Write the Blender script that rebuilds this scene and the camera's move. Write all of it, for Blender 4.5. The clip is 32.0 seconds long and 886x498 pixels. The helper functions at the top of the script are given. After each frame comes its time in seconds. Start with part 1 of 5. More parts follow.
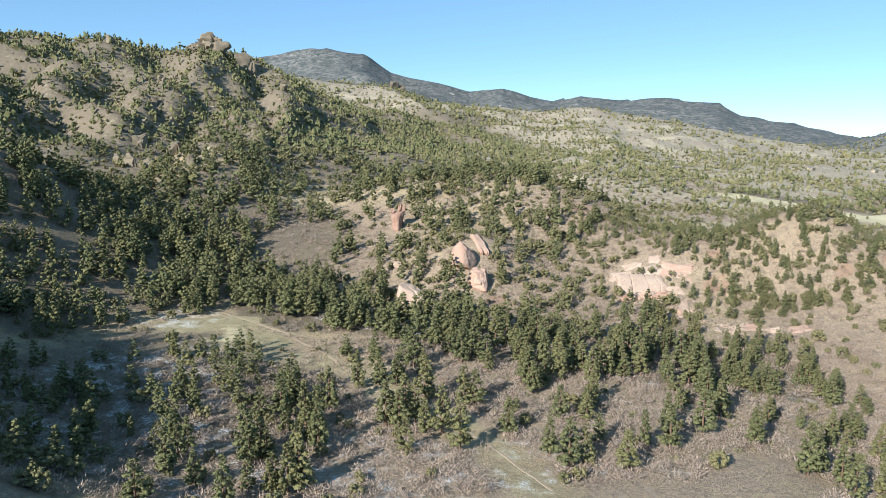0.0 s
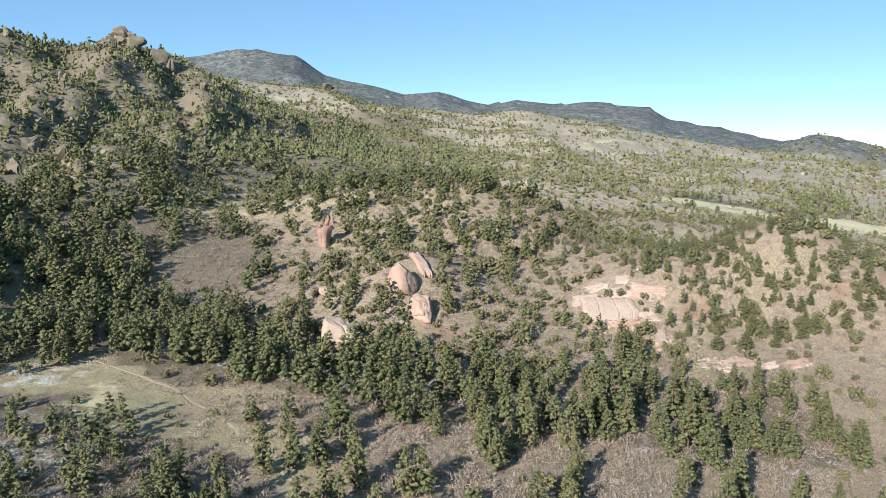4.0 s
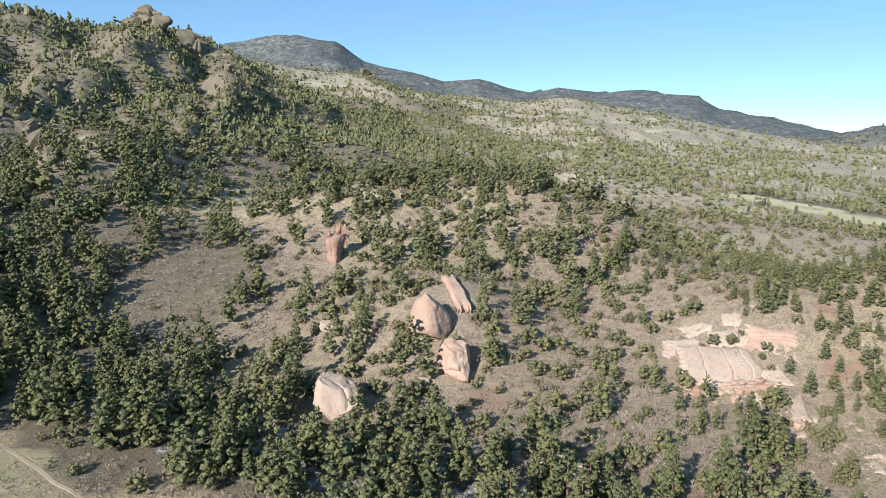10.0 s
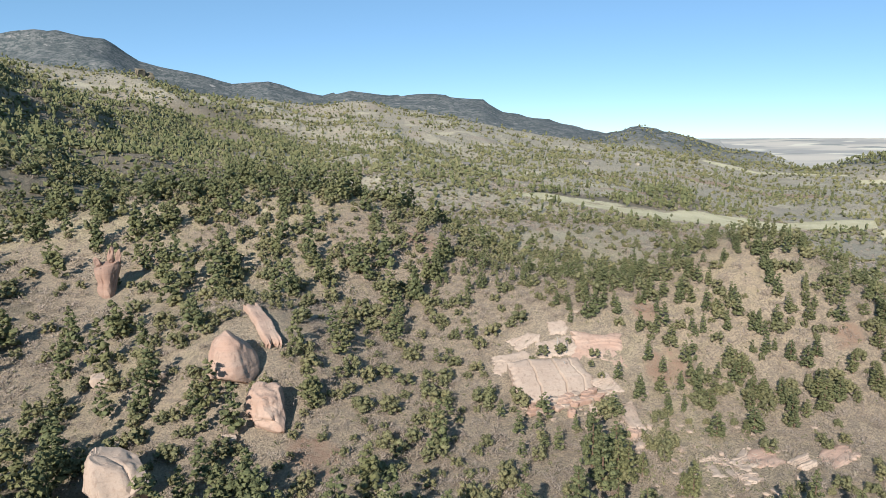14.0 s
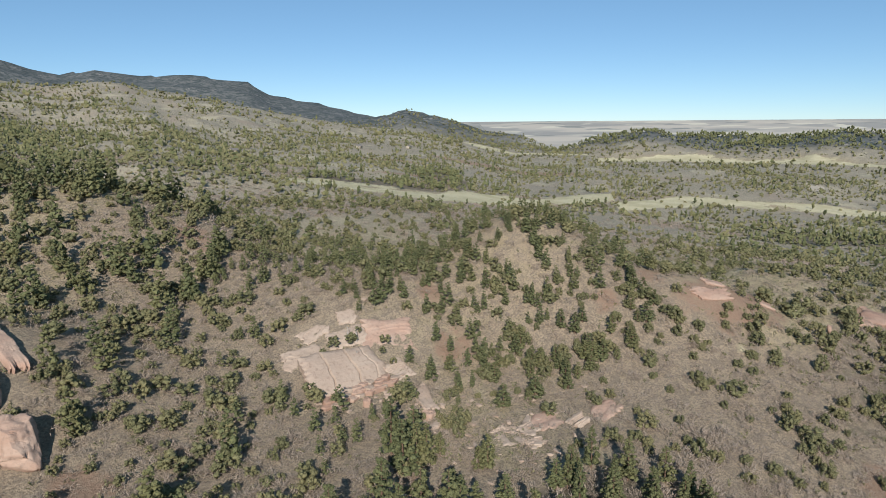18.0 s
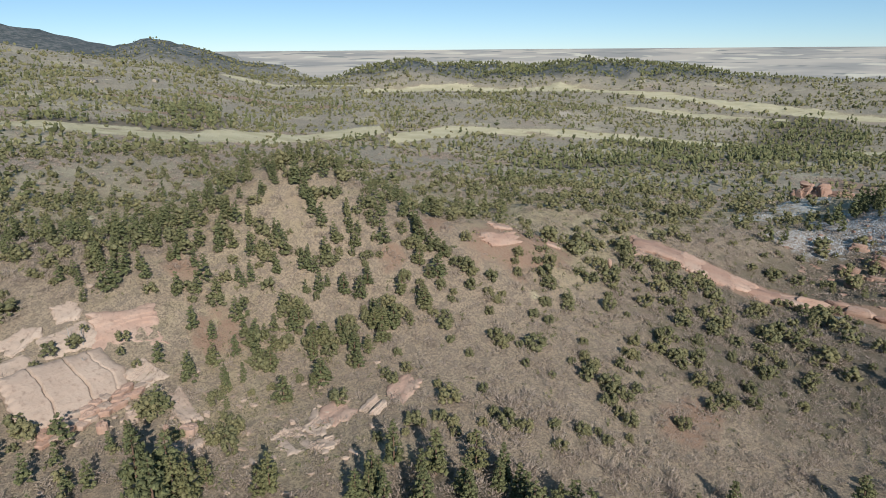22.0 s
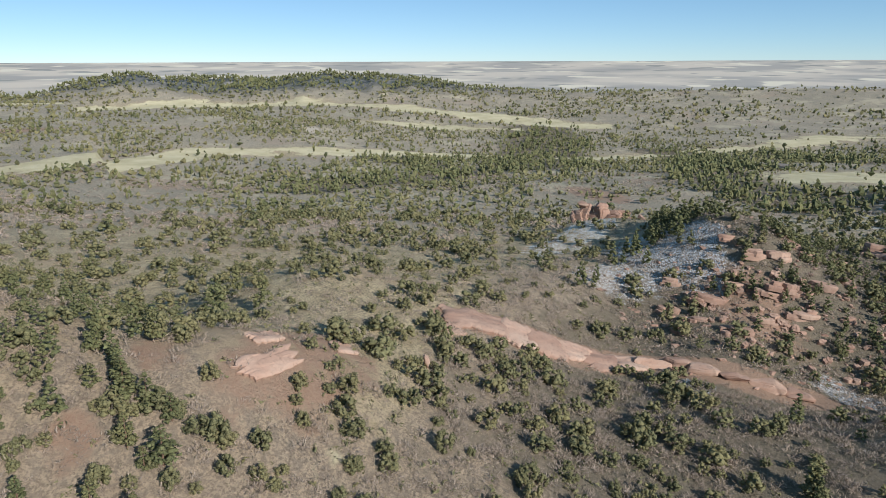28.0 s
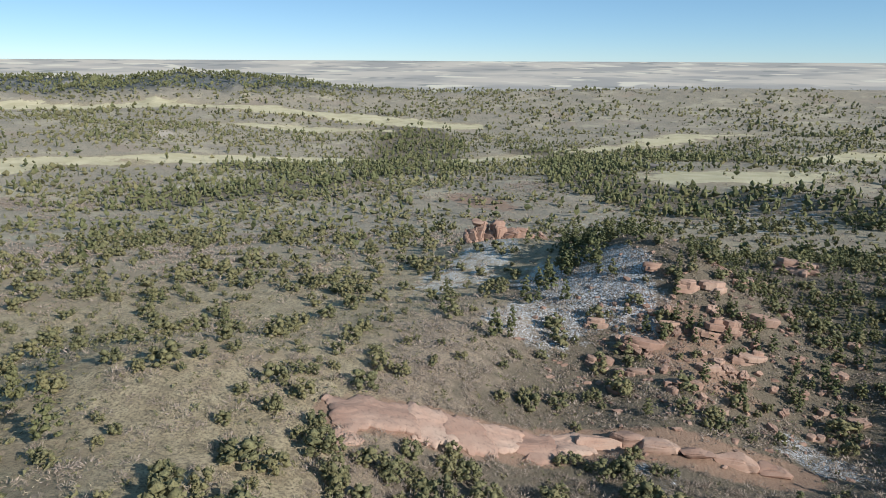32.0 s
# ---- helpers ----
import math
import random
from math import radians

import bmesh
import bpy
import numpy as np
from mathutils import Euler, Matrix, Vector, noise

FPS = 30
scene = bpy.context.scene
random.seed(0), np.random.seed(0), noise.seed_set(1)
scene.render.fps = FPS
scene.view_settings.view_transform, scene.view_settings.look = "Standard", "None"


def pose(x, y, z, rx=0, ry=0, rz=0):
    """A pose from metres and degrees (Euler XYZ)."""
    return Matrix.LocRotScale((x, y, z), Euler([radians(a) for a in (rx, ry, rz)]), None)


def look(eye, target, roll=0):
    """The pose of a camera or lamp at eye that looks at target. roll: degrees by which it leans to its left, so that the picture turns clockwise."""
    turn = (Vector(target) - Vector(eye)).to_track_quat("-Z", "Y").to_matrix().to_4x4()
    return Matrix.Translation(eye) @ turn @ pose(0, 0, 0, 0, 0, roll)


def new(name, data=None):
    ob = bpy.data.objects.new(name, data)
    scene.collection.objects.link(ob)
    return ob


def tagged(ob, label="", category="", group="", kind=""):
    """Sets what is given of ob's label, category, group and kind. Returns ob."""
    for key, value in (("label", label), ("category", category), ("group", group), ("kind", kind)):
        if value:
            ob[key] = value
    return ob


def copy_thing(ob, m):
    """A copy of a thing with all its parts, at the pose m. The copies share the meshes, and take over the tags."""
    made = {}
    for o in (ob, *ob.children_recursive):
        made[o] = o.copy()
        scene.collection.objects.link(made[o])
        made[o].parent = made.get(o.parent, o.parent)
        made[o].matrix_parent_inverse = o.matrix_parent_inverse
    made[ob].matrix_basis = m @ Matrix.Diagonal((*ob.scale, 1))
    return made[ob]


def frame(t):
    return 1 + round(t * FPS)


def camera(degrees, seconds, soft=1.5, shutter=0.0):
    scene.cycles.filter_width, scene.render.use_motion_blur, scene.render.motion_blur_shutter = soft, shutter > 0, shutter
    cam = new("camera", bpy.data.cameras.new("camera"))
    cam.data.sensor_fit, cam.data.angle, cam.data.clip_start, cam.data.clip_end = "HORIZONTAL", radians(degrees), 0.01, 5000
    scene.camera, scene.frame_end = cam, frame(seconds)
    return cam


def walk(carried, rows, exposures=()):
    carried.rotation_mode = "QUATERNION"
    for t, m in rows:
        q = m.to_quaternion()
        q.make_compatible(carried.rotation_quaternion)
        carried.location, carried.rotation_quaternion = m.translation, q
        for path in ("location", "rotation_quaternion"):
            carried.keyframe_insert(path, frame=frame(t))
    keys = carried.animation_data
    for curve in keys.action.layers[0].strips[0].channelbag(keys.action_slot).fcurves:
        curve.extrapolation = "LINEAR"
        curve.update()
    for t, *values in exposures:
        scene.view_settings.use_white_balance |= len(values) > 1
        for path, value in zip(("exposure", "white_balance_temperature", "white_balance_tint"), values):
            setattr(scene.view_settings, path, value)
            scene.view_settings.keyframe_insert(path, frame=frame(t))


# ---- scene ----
cam = camera(65.4, 32.0, soft=0.6)
METRES, EYE, TILT, LEAN, TURN = 250.0, 80.0, -8.7, -0.1, 0.0
ROWS = [
    (0.0, 0.0, 0.0, 0.0, 0.0, 0.0, -0.0),
    (0.5, -0.0004, 0.0204, 0.0031, -0.71, 0.03, 0.12),
    (1.0, -0.0, 0.0403, 0.0061, -2.03, 0.09, 0.38),
    (1.5, -0.0003, 0.0607, 0.009, -3.34, 0.14, 0.64),
    (2.0, -0.0002, 0.081, 0.012, -4.21, 0.19, 0.78),
    (2.5, 0.0003, 0.1011, 0.0149, -4.74, 0.22, 0.84),
    (3.0, 0.0012, 0.1213, 0.0179, -5.01, 0.24, 0.84),
    (3.5, 0.0024, 0.1417, 0.0208, -5.2, 0.25, 0.83),
    (5.5, 0.0078, 0.223, 0.0328, -4.89, 0.17, 0.62),
    (6.0, 0.0104, 0.2437, 0.0361, -4.18, 0.1, 0.45),
    (6.5, 0.012, 0.2643, 0.0393, -4.05, 0.08, 0.43),
    (7.0, 0.0135, 0.285, 0.0422, -3.39, 0.04, 0.26),
    (7.5, 0.0153, 0.3055, 0.0455, -2.96, 0.03, 0.18),
    (8.0, 0.0165, 0.326, 0.0482, -2.77, -0.09, 0.12),
    (8.5, 0.0173, 0.3455, 0.0513, -2.77, -0.38, 0.08),
    (9.0, 0.0181, 0.3626, 0.0541, -2.19, -0.57, -0.09),
    (9.5, 0.0185, 0.3791, 0.0569, -2.1, -0.65, -0.13),
    (10.0, 0.0188, 0.3943, 0.0594, -2.08, -0.69, -0.15),
    (10.5, 0.0188, 0.4078, 0.0615, -2.08, -0.73, -0.16),
    (11.0, 0.0188, 0.4202, 0.0636, -2.13, -0.76, -0.17),
    (11.5, 0.0191, 0.4314, 0.0653, -2.46, -0.72, -0.08),
    (12.0, 0.0198, 0.4407, 0.067, -4.98, -0.63, 0.44),
    (12.5, 0.0196, 0.4494, 0.0685, -8.7, -0.58, 1.19),
    (13.0, 0.0187, 0.4576, 0.0698, -11.04, -0.6, 1.6),
    (13.5, 0.0196, 0.4643, 0.0711, -13.83, -0.69, 2.15),
    (14.0, 0.0199, 0.4703, 0.0724, -18.49, -0.84, 3.08),
    (14.5, 0.0196, 0.4761, 0.0734, -22.51, -1.08, 3.81),
    (15.0, 0.0203, 0.4817, 0.0746, -24.89, -1.4, 4.16),
    (15.5, 0.0205, 0.4853, 0.0754, -26.97, -1.25, 4.44),
    (17.5, 0.0195, 0.4856, 0.0759, -36.04, -3.2, 5.69),
    (18.0, 0.0209, 0.4864, 0.0764, -37.02, -3.58, 5.77),
    (18.5, 0.0239, 0.4896, 0.0769, -40.61, -3.87, 6.33),
    (19.0, 0.0283, 0.4958, 0.0779, -44.35, -4.16, 6.86),
    (19.5, 0.035, 0.5034, 0.079, -47.25, -4.39, 7.22),
    (20.0, 0.0435, 0.5122, 0.0806, -49.63, -4.63, 7.45),
    (20.5, 0.0534, 0.522, 0.0823, -51.81, -4.84, 7.65),
    (21.0, 0.0643, 0.5323, 0.0828, -53.4, -6.35, 7.75),
    (21.5, 0.077, 0.5429, 0.0845, -54.46, -9.06, 7.71),
    (22.0, 0.0906, 0.5539, 0.0865, -56.07, -11.38, 7.73),
    (22.5, 0.1047, 0.5647, 0.0885, -58.18, -11.6, 7.86),
    (23.0, 0.1191, 0.5752, 0.09, -60.87, -11.81, 8.1),
    (23.5, 0.1342, 0.5863, 0.0914, -63.15, -11.97, 8.22),
    (24.0, 0.1502, 0.5966, 0.0929, -64.12, -12.05, 8.21),
    (24.5, 0.1668, 0.6068, 0.0944, -64.75, -12.11, 8.15),
    (26.5, 0.2388, 0.6453, 0.0994, -67.67, -12.43, 7.98),
    (27.0, 0.2575, 0.6538, 0.1006, -68.54, -12.53, 7.96),
    (27.5, 0.2761, 0.6615, 0.1021, -71.85, -12.87, 8.24),
    (28.0, 0.2952, 0.6689, 0.1035, -77.02, -13.39, 8.7),
    (28.5, 0.3149, 0.677, 0.1044, -82.08, -13.93, 9.03),
    (29.0, 0.3351, 0.6842, 0.1054, -83.7, -14.16, 8.99),
    (29.5, 0.3557, 0.6899, 0.1065, -84.53, -14.32, 8.89),
    (30.0, 0.3766, 0.6951, 0.1072, -84.98, -14.45, 8.76),
    (30.5, 0.3976, 0.6998, 0.1078, -85.36, -14.61, 8.62),
    (31.0, 0.4184, 0.7037, 0.1084, -86.47, -14.8, 8.57),
    (31.5, 0.4395, 0.7074, 0.1089, -87.25, -14.95, 8.5),
    (32.0, 0.4603, 0.7104, 0.1092, -87.87, -15.06, 8.42),
]
LIGHT = [(0.0, 0.88, 6120, 7), (5.0, 0.80, 6120, 7), (9.0, 0.77, 6080, 7), (13.0, 0.66, 6120, 7), (15.5, 0.34, 6120, 7), (19.0, 0.12, 6150, 7), (24.0, 0.18, 6150, 8), (32.0, 0.28, 6080, 7)]
walk(cam, [(t, pose(0, 0, EYE, TILT, LEAN, TURN) @ pose(METRES * x, METRES * y, METRES * z, 90 + pitch, roll, yaw)) for t, x, y, z, yaw, pitch, roll in ROWS], LIGHT)

# ---- sky, sun ----
SUN_BEARING, SUN_HEIGHT = 218.0, 26.5
world = bpy.data.worlds.new("sky")
scene.world = world
world.use_nodes = True
sky = world.node_tree.nodes.new("ShaderNodeTexSky")
sky.sky_type, sky.sun_disc = "NISHITA", False
sky.sun_elevation, sky.sun_rotation = radians(SUN_HEIGHT), radians(SUN_BEARING)
sky.altitude, sky.air_density, sky.dust_density, sky.ozone_density = 2500, 0.78, 0.0, 2.4
backing = world.node_tree.nodes["Background"]
backing.inputs["Strength"].default_value = 0.09
clear = world.node_tree.nodes.new("ShaderNodeMix")
clear.data_type = "RGBA"
clear.inputs[0].default_value = 0.32
clear.inputs[7].default_value = (2.4, 4.9, 6.7, 1)
world.node_tree.links.new(sky.outputs[0], clear.inputs[6])
world.node_tree.links.new(clear.outputs[2], backing.inputs["Color"])
lamp = bpy.data.lights.new("sun", "SUN")
lamp.energy, lamp.angle, lamp.color = 5.0, radians(0.55), (1.0, 0.915, 0.815)
sun = new("sun", lamp)
a, e = radians(SUN_BEARING), radians(SUN_HEIGHT)
to_sun = Vector((math.sin(a) * math.cos(e), math.cos(a) * math.cos(e), math.sin(e)))
sun.matrix_world = look(to_sun * 400 + Vector((0, 0, 80)), (0, 0, 80))


# ---- materials ----
class Nodes:
    """A short way to write a material's nodes."""

    def __init__(self, name):
        self.mat = bpy.data.materials.new(name)
        self.mat.use_nodes = True
        self.tree = self.mat.node_tree
        self.shader = self.tree.nodes["Principled BSDF"]
        self.shader.inputs["Specular IOR Level"].default_value = 0.2
        self.place = self.node("ShaderNodeTexCoord").outputs["Object"]

    def node(self, kind, **values):
        n = self.tree.nodes.new(kind)
        for k, v in values.items():
            self.put(v, n.inputs[k.replace("_", " ")])
        return n

    def put(self, v, socket):
        if isinstance(v, bpy.types.NodeSocket):
            self.tree.links.new(v, socket)
        elif isinstance(v, tuple) and len(v) == 3 and socket.type == "RGBA":
            socket.default_value = (*v, 1)
        else:
            socket.default_value = v

    def noise(self, scale, detail=4.0, rough=0.6, where=None):
        return self.node("ShaderNodeTexNoise", Vector=where or self.place, Scale=scale, Detail=detail, Roughness=rough).outputs["Fac"]

    def ramp(self, v, low, high):
        n = self.node("ShaderNodeMapRange", Value=v)
        n.interpolation_type = "SMOOTHSTEP"
        n.inputs["From Min"].default_value, n.inputs["From Max"].default_value = low, high
        return n.outputs[0]

    def mix(self, fac, a, b):
        n = self.tree.nodes.new("ShaderNodeMix")
        n.data_type = "RGBA"
        self.put(fac, n.inputs[0])
        self.put(a, n.inputs[6])
        self.put(b, n.inputs[7])
        return n.outputs[2]

    def math(self, op, a, b=0.5, c=0.0):
        n = self.tree.nodes.new("ShaderNodeMath")
        n.operation = op
        for v, s in zip((a, b, c), n.inputs):
            self.put(v, s)
        return n.outputs[0]

    def attr(self, name):
        n = self.tree.nodes.new("ShaderNodeAttribute")
        n.attribute_name = name
        return n.outputs["Fac"]

    def stretched(self, sx, sy, sz):
        n = self.node("ShaderNodeMapping", Vector=self.place)
        n.inputs["Scale"].default_value = (sx, sy, sz)
        return n.outputs[0]

    def done(self, color, rough=0.9, bump=None, strength=0.5, distance=0.1):
        self.put(color, self.shader.inputs["Base Color"])
        self.put(rough, self.shader.inputs["Roughness"])
        if bump is not None:
            b = self.node("ShaderNodeBump", Height=bump, Strength=strength, Distance=distance)
            self.tree.links.new(b.outputs[0], self.shader.inputs["Normal"])
        return self.mat


def ground_material():
    m = Nodes("dry_ground")
    fine, mid, wide = m.noise(2.2, 7, 0.8), m.noise(0.22, 5, 0.65), m.noise(0.035, 4)
    clump = m.noise(0.7, 3, 0.5)
    grass = m.mix(m.ramp(mid, 0.35, 0.68), (0.380, 0.308, 0.198), (0.540, 0.446, 0.292))
    grass = m.mix(m.ramp(fine, 0.47, 0.60), grass, (0.172, 0.139, 0.096))
    grass = m.mix(m.math("MULTIPLY", m.ramp(clump, 0.52, 0.66), 0.6), grass, (0.188, 0.158, 0.112))
    earth = m.mix(m.ramp(fine, 0.3, 0.7), (0.310, 0.232, 0.156), (0.430, 0.332, 0.228))
    color = m.mix(m.ramp(wide, 0.5, 0.72), grass, earth)

    def over(base, name, paint, low=0.40, high=0.75, grain=1.1):
        edge = m.math("MULTIPLY_ADD", m.math("SUBTRACT", mid, 0.5), grain, m.attr(name))
        return m.mix(m.ramp(edge, low, high), base, paint)

    scrub = m.mix(m.ramp(fine, 0.42, 0.60), (0.405, 0.318, 0.228), (0.215, 0.168, 0.126))
    scrub = m.mix(m.math("MULTIPLY", m.ramp(clump, 0.48, 0.62), 0.55), scrub, (0.210, 0.172, 0.136))
    color = over(color, "scrub", scrub)
    # valley soil and scrub, greyed to carry some of the distance haze
    valley = m.mix(m.ramp(fine, 0.42, 0.62), (0.385, 0.332, 0.256), (0.222, 0.196, 0.156))
    valley = m.mix(m.math("MULTIPLY", m.ramp(wide, 0.45, 0.6), 0.6), valley, (0.262, 0.238, 0.196))
    shrubs = m.math("MULTIPLY", m.ramp(m.noise(0.45, 3, 0.6), 0.54, 0.61), m.ramp(m.noise(0.02, 4, 0.7), 0.36, 0.58))
    valley = m.mix(m.math("MULTIPLY", shrubs, 0.8), valley, (0.098, 0.096, 0.062))
    valley = m.mix(m.ramp(m.noise(0.3, 4, 0.7), 0.60, 0.68), valley, (0.43, 0.37, 0.265))
    valley = m.mix(m.math("MULTIPLY", m.ramp(m.noise(0.016, 4, 0.65), 0.52, 0.66), 0.7), valley, (0.470, 0.415, 0.300))
    valley = m.mix(m.math("MULTIPLY", m.ramp(m.noise(0.0095, 4, 0.6), 0.55, 0.68), 0.6), valley, (0.315, 0.245, 0.196))
    color = m.mix(m.math("MULTIPLY", m.attr("valley"), 0.85), color, valley)
    # woodland floor, also laid as painted shade on gully, hollow and ridge
    wood = m.mix(m.ramp(fine, 0.35, 0.7), (0.128, 0.106, 0.078), (0.252, 0.208, 0.152))
    color = over(color, "forest_and_shade", wood)
    meadow = m.mix(m.ramp(mid, 0.3, 0.7), (0.27, 0.232, 0.138), (0.385, 0.335, 0.208))
    meadow = m.mix(m.math("MULTIPLY", m.ramp(fine, 0.45, 0.62), 0.5), meadow, (0.221, 0.193, 0.123))
    color = over(color, "meadow", meadow, 0.4, 0.6, 0.5)
    field = m.mix(m.ramp(wide, 0.3, 0.7), (0.47, 0.41, 0.255), (0.59, 0.52, 0.345))
    ragged = m.math("MULTIPLY_ADD", m.math("SUBTRACT", m.noise(0.014, 6, 0.75), 0.5), 3.0, m.attr("field"))
    color = m.mix(m.ramp(ragged, 0.42, 0.62), color, field)
    red = m.mix(m.ramp(fine, 0.3, 0.7), (0.279, 0.176, 0.123), (0.361, 0.254, 0.184))
    color = over(color, "red", red)
    far = m.mix(m.ramp(m.noise(0.0021, 3, 0.5), 0.40, 0.62), (0.56, 0.495, 0.42), (0.37, 0.345, 0.315))
    far = m.mix(m.ramp(m.noise(0.0046, 2, 0.5), 0.60, 0.66), far, (0.29, 0.285, 0.26))
    far = m.mix(m.ramp(m.noise(0.0038, 2, 0.4, m.stretched(1, 1.4, 1)), 0.60, 0.66), far, (0.66, 0.60, 0.49))
    color = m.mix(m.attr("plain"), color, far)
    trees = m.ramp(m.noise(0.045, 6, 0.75), 0.44, 0.58)
    # far slopes: distance haze is tinted into the tree and rock colours
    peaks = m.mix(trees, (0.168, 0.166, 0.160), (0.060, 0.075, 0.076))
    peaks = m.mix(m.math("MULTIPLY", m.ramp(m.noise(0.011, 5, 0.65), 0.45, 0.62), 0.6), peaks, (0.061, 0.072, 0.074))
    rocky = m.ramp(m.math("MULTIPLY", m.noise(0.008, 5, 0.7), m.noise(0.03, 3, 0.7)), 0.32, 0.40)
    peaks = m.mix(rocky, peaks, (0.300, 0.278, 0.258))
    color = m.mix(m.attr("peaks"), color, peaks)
    color = over(color, "pale", (0.451, 0.385, 0.312), 0.4, 0.6, 0.4)
    snow = over(m.math("MULTIPLY", 0.0, 0.0), "snow", (1, 1, 1), 0.42, 0.6, 1.0)
    melt = m.math("MULTIPLY", snow, m.ramp(fine, 0.44, 0.60))
    color = m.mix(melt, color, (0.78, 0.80, 0.84))
    relief = m.math("ADD", m.math("MULTIPLY", fine, 0.5), mid)
    return m.done(color, 0.95, relief, 1.0, 0.9)


def foliage_material(name, dark, light, dry, gap_shade, grain=4.5):
    """Needles or twigs: each tuft has its own tone, with sprays and painted shade between them."""
    m = Nodes(name)
    geo = m.node("ShaderNodeNewGeometry")
    rnd = geo.outputs["Random Per Island"]
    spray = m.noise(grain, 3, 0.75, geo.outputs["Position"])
    one = m.math("FRACT", m.math("ADD", m.node("ShaderNodeObjectInfo").outputs["Random"], m.attr("tint")), 0)
    color = m.mix(rnd, dark, light)
    color = m.mix(m.ramp(one, 0.25, 1.0), color, dry)
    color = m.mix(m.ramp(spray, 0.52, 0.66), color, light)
    # the dim inside between sprays is painted on as darker flecks
    color = m.mix(m.ramp(spray, 0.50, 0.38), color, gap_shade)
    return m.done(color, 0.85)


def bark_material(name, a, b):
    m = Nodes(name)
    n = m.noise(3.0, 6, 0.7, m.stretched(3, 3, 0.6))
    return m.done(m.mix(m.ramp(n, 0.3, 0.7), a, b), 0.95, n, 0.8, 0.05)


def rock_material(name, a, b, stain, band=0.5):
    m = Nodes(name)
    wide, fine = m.noise(0.16, 5, 0.6), m.noise(1.5, 6, 0.7)
    beds = m.noise(0.5, 5, 0.65, m.stretched(0.15, 0.15, 2.2))
    streak = m.noise(0.6, 4, 0.6, m.stretched(1.6, 1.6, 0.12))
    one = m.node("ShaderNodeObjectInfo").outputs["Random"]
    color = m.mix(m.ramp(wide, 0.3, 0.7), a, b)
    color = m.mix(m.math("MULTIPLY", m.ramp(beds, 0.45, 0.7), band), color, stain)
    color = m.mix(m.math("MULTIPLY", m.ramp(streak, 0.54, 0.72), 0.6), color, (0.17, 0.115, 0.09))
    color = m.mix(m.math("MULTIPLY", m.ramp(fine, 0.5, 0.7), 0.5), color, (0.22, 0.165, 0.13))
    color = m.mix(m.math("MULTIPLY", one, 0.3), color, stain)
    relief = m.math("ADD", m.math("MULTIPLY", fine, 0.5), m.math("ADD", beds, wide))
    return m.done(color, 0.9, relief, 0.7, 0.3)


def plain_material(name, a, b, scale=2.0, rough=0.85):
    m = Nodes(name)
    n = m.noise(scale, 5, 0.65)
    return m.done(m.mix(m.ramp(n, 0.3, 0.7), a, b), rough, n, 0.3, 0.05)


GROUND = ground_material()
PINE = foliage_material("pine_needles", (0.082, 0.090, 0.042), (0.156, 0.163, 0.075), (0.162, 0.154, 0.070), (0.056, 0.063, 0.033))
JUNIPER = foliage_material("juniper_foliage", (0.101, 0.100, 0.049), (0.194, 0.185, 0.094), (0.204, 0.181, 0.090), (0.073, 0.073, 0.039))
BRUSH = foliage_material("bare_brush", (0.250, 0.200, 0.166), (0.390, 0.318, 0.264), (0.300, 0.232, 0.180), (0.186, 0.148, 0.122), 6.0)
TUSSOCK = foliage_material("dry_grass", (0.252, 0.212, 0.149), (0.403, 0.340, 0.246), (0.286, 0.241, 0.170), (0.168, 0.141, 0.098), 8.0)
PINE_BARK = bark_material("pine_bark", (0.10, 0.065, 0.045), (0.22, 0.14, 0.10))
JUNIPER_BARK = bark_material("juniper_bark", (0.10, 0.085, 0.07), (0.20, 0.17, 0.14))
PINK_ROCK = rock_material("pink_sandstone", (0.386, 0.252, 0.193), (0.437, 0.319, 0.252), (0.353, 0.210, 0.151), 0.45)
PALE_ROCK = rock_material("pale_sandstone", (0.395, 0.303, 0.240), (0.440, 0.348, 0.280), (0.385, 0.272, 0.210), 0.3)
RED_ROCK = rock_material("red_sandstone", (0.305, 0.196, 0.150), (0.375, 0.262, 0.205), (0.265, 0.150, 0.110), 0.6)
GREY_ROCK = rock_material("weathered_granite", (0.160, 0.138, 0.104), (0.235, 0.200, 0.144), (0.130, 0.108, 0.082), 0.4)
TRODDEN = plain_material("trodden_earth", (0.30, 0.235, 0.165), (0.40, 0.32, 0.23), 3.0, 0.95)
SNAG = bark_material("dead_wood", (0.26, 0.235, 0.21), (0.42, 0.39, 0.36))
PLASTER = plain_material("house_wall", (0.30, 0.26, 0.21), (0.38, 0.34, 0.28))
ROOFING = plain_material("house_roof", (0.16, 0.14, 0.13), (0.26, 0.23, 0.21))
GLAZING = plain_material("window_glass", (0.03, 0.035, 0.04), (0.05, 0.055, 0.06), 2.0, 0.15)


# ---- terrain, in metres: a falling base, mounds, and far ranges seen from the valley ----
def step(a, b, v):
    t = np.clip((v - a) / (b - a), 0, 1)
    return t * t * (3 - 2 * t)


def hash2(ix, iy, seed):
    n = (ix.astype(np.int64) * 374761393 + iy.astype(np.int64) * 668265263 + seed * 1442695041) & 0x7FFFFFFF
    n = ((n ^ (n >> 13)) * 1274126177) & 0x7FFFFFFF
    return ((n ^ (n >> 16)) & 0xFFFF) / 65535.0


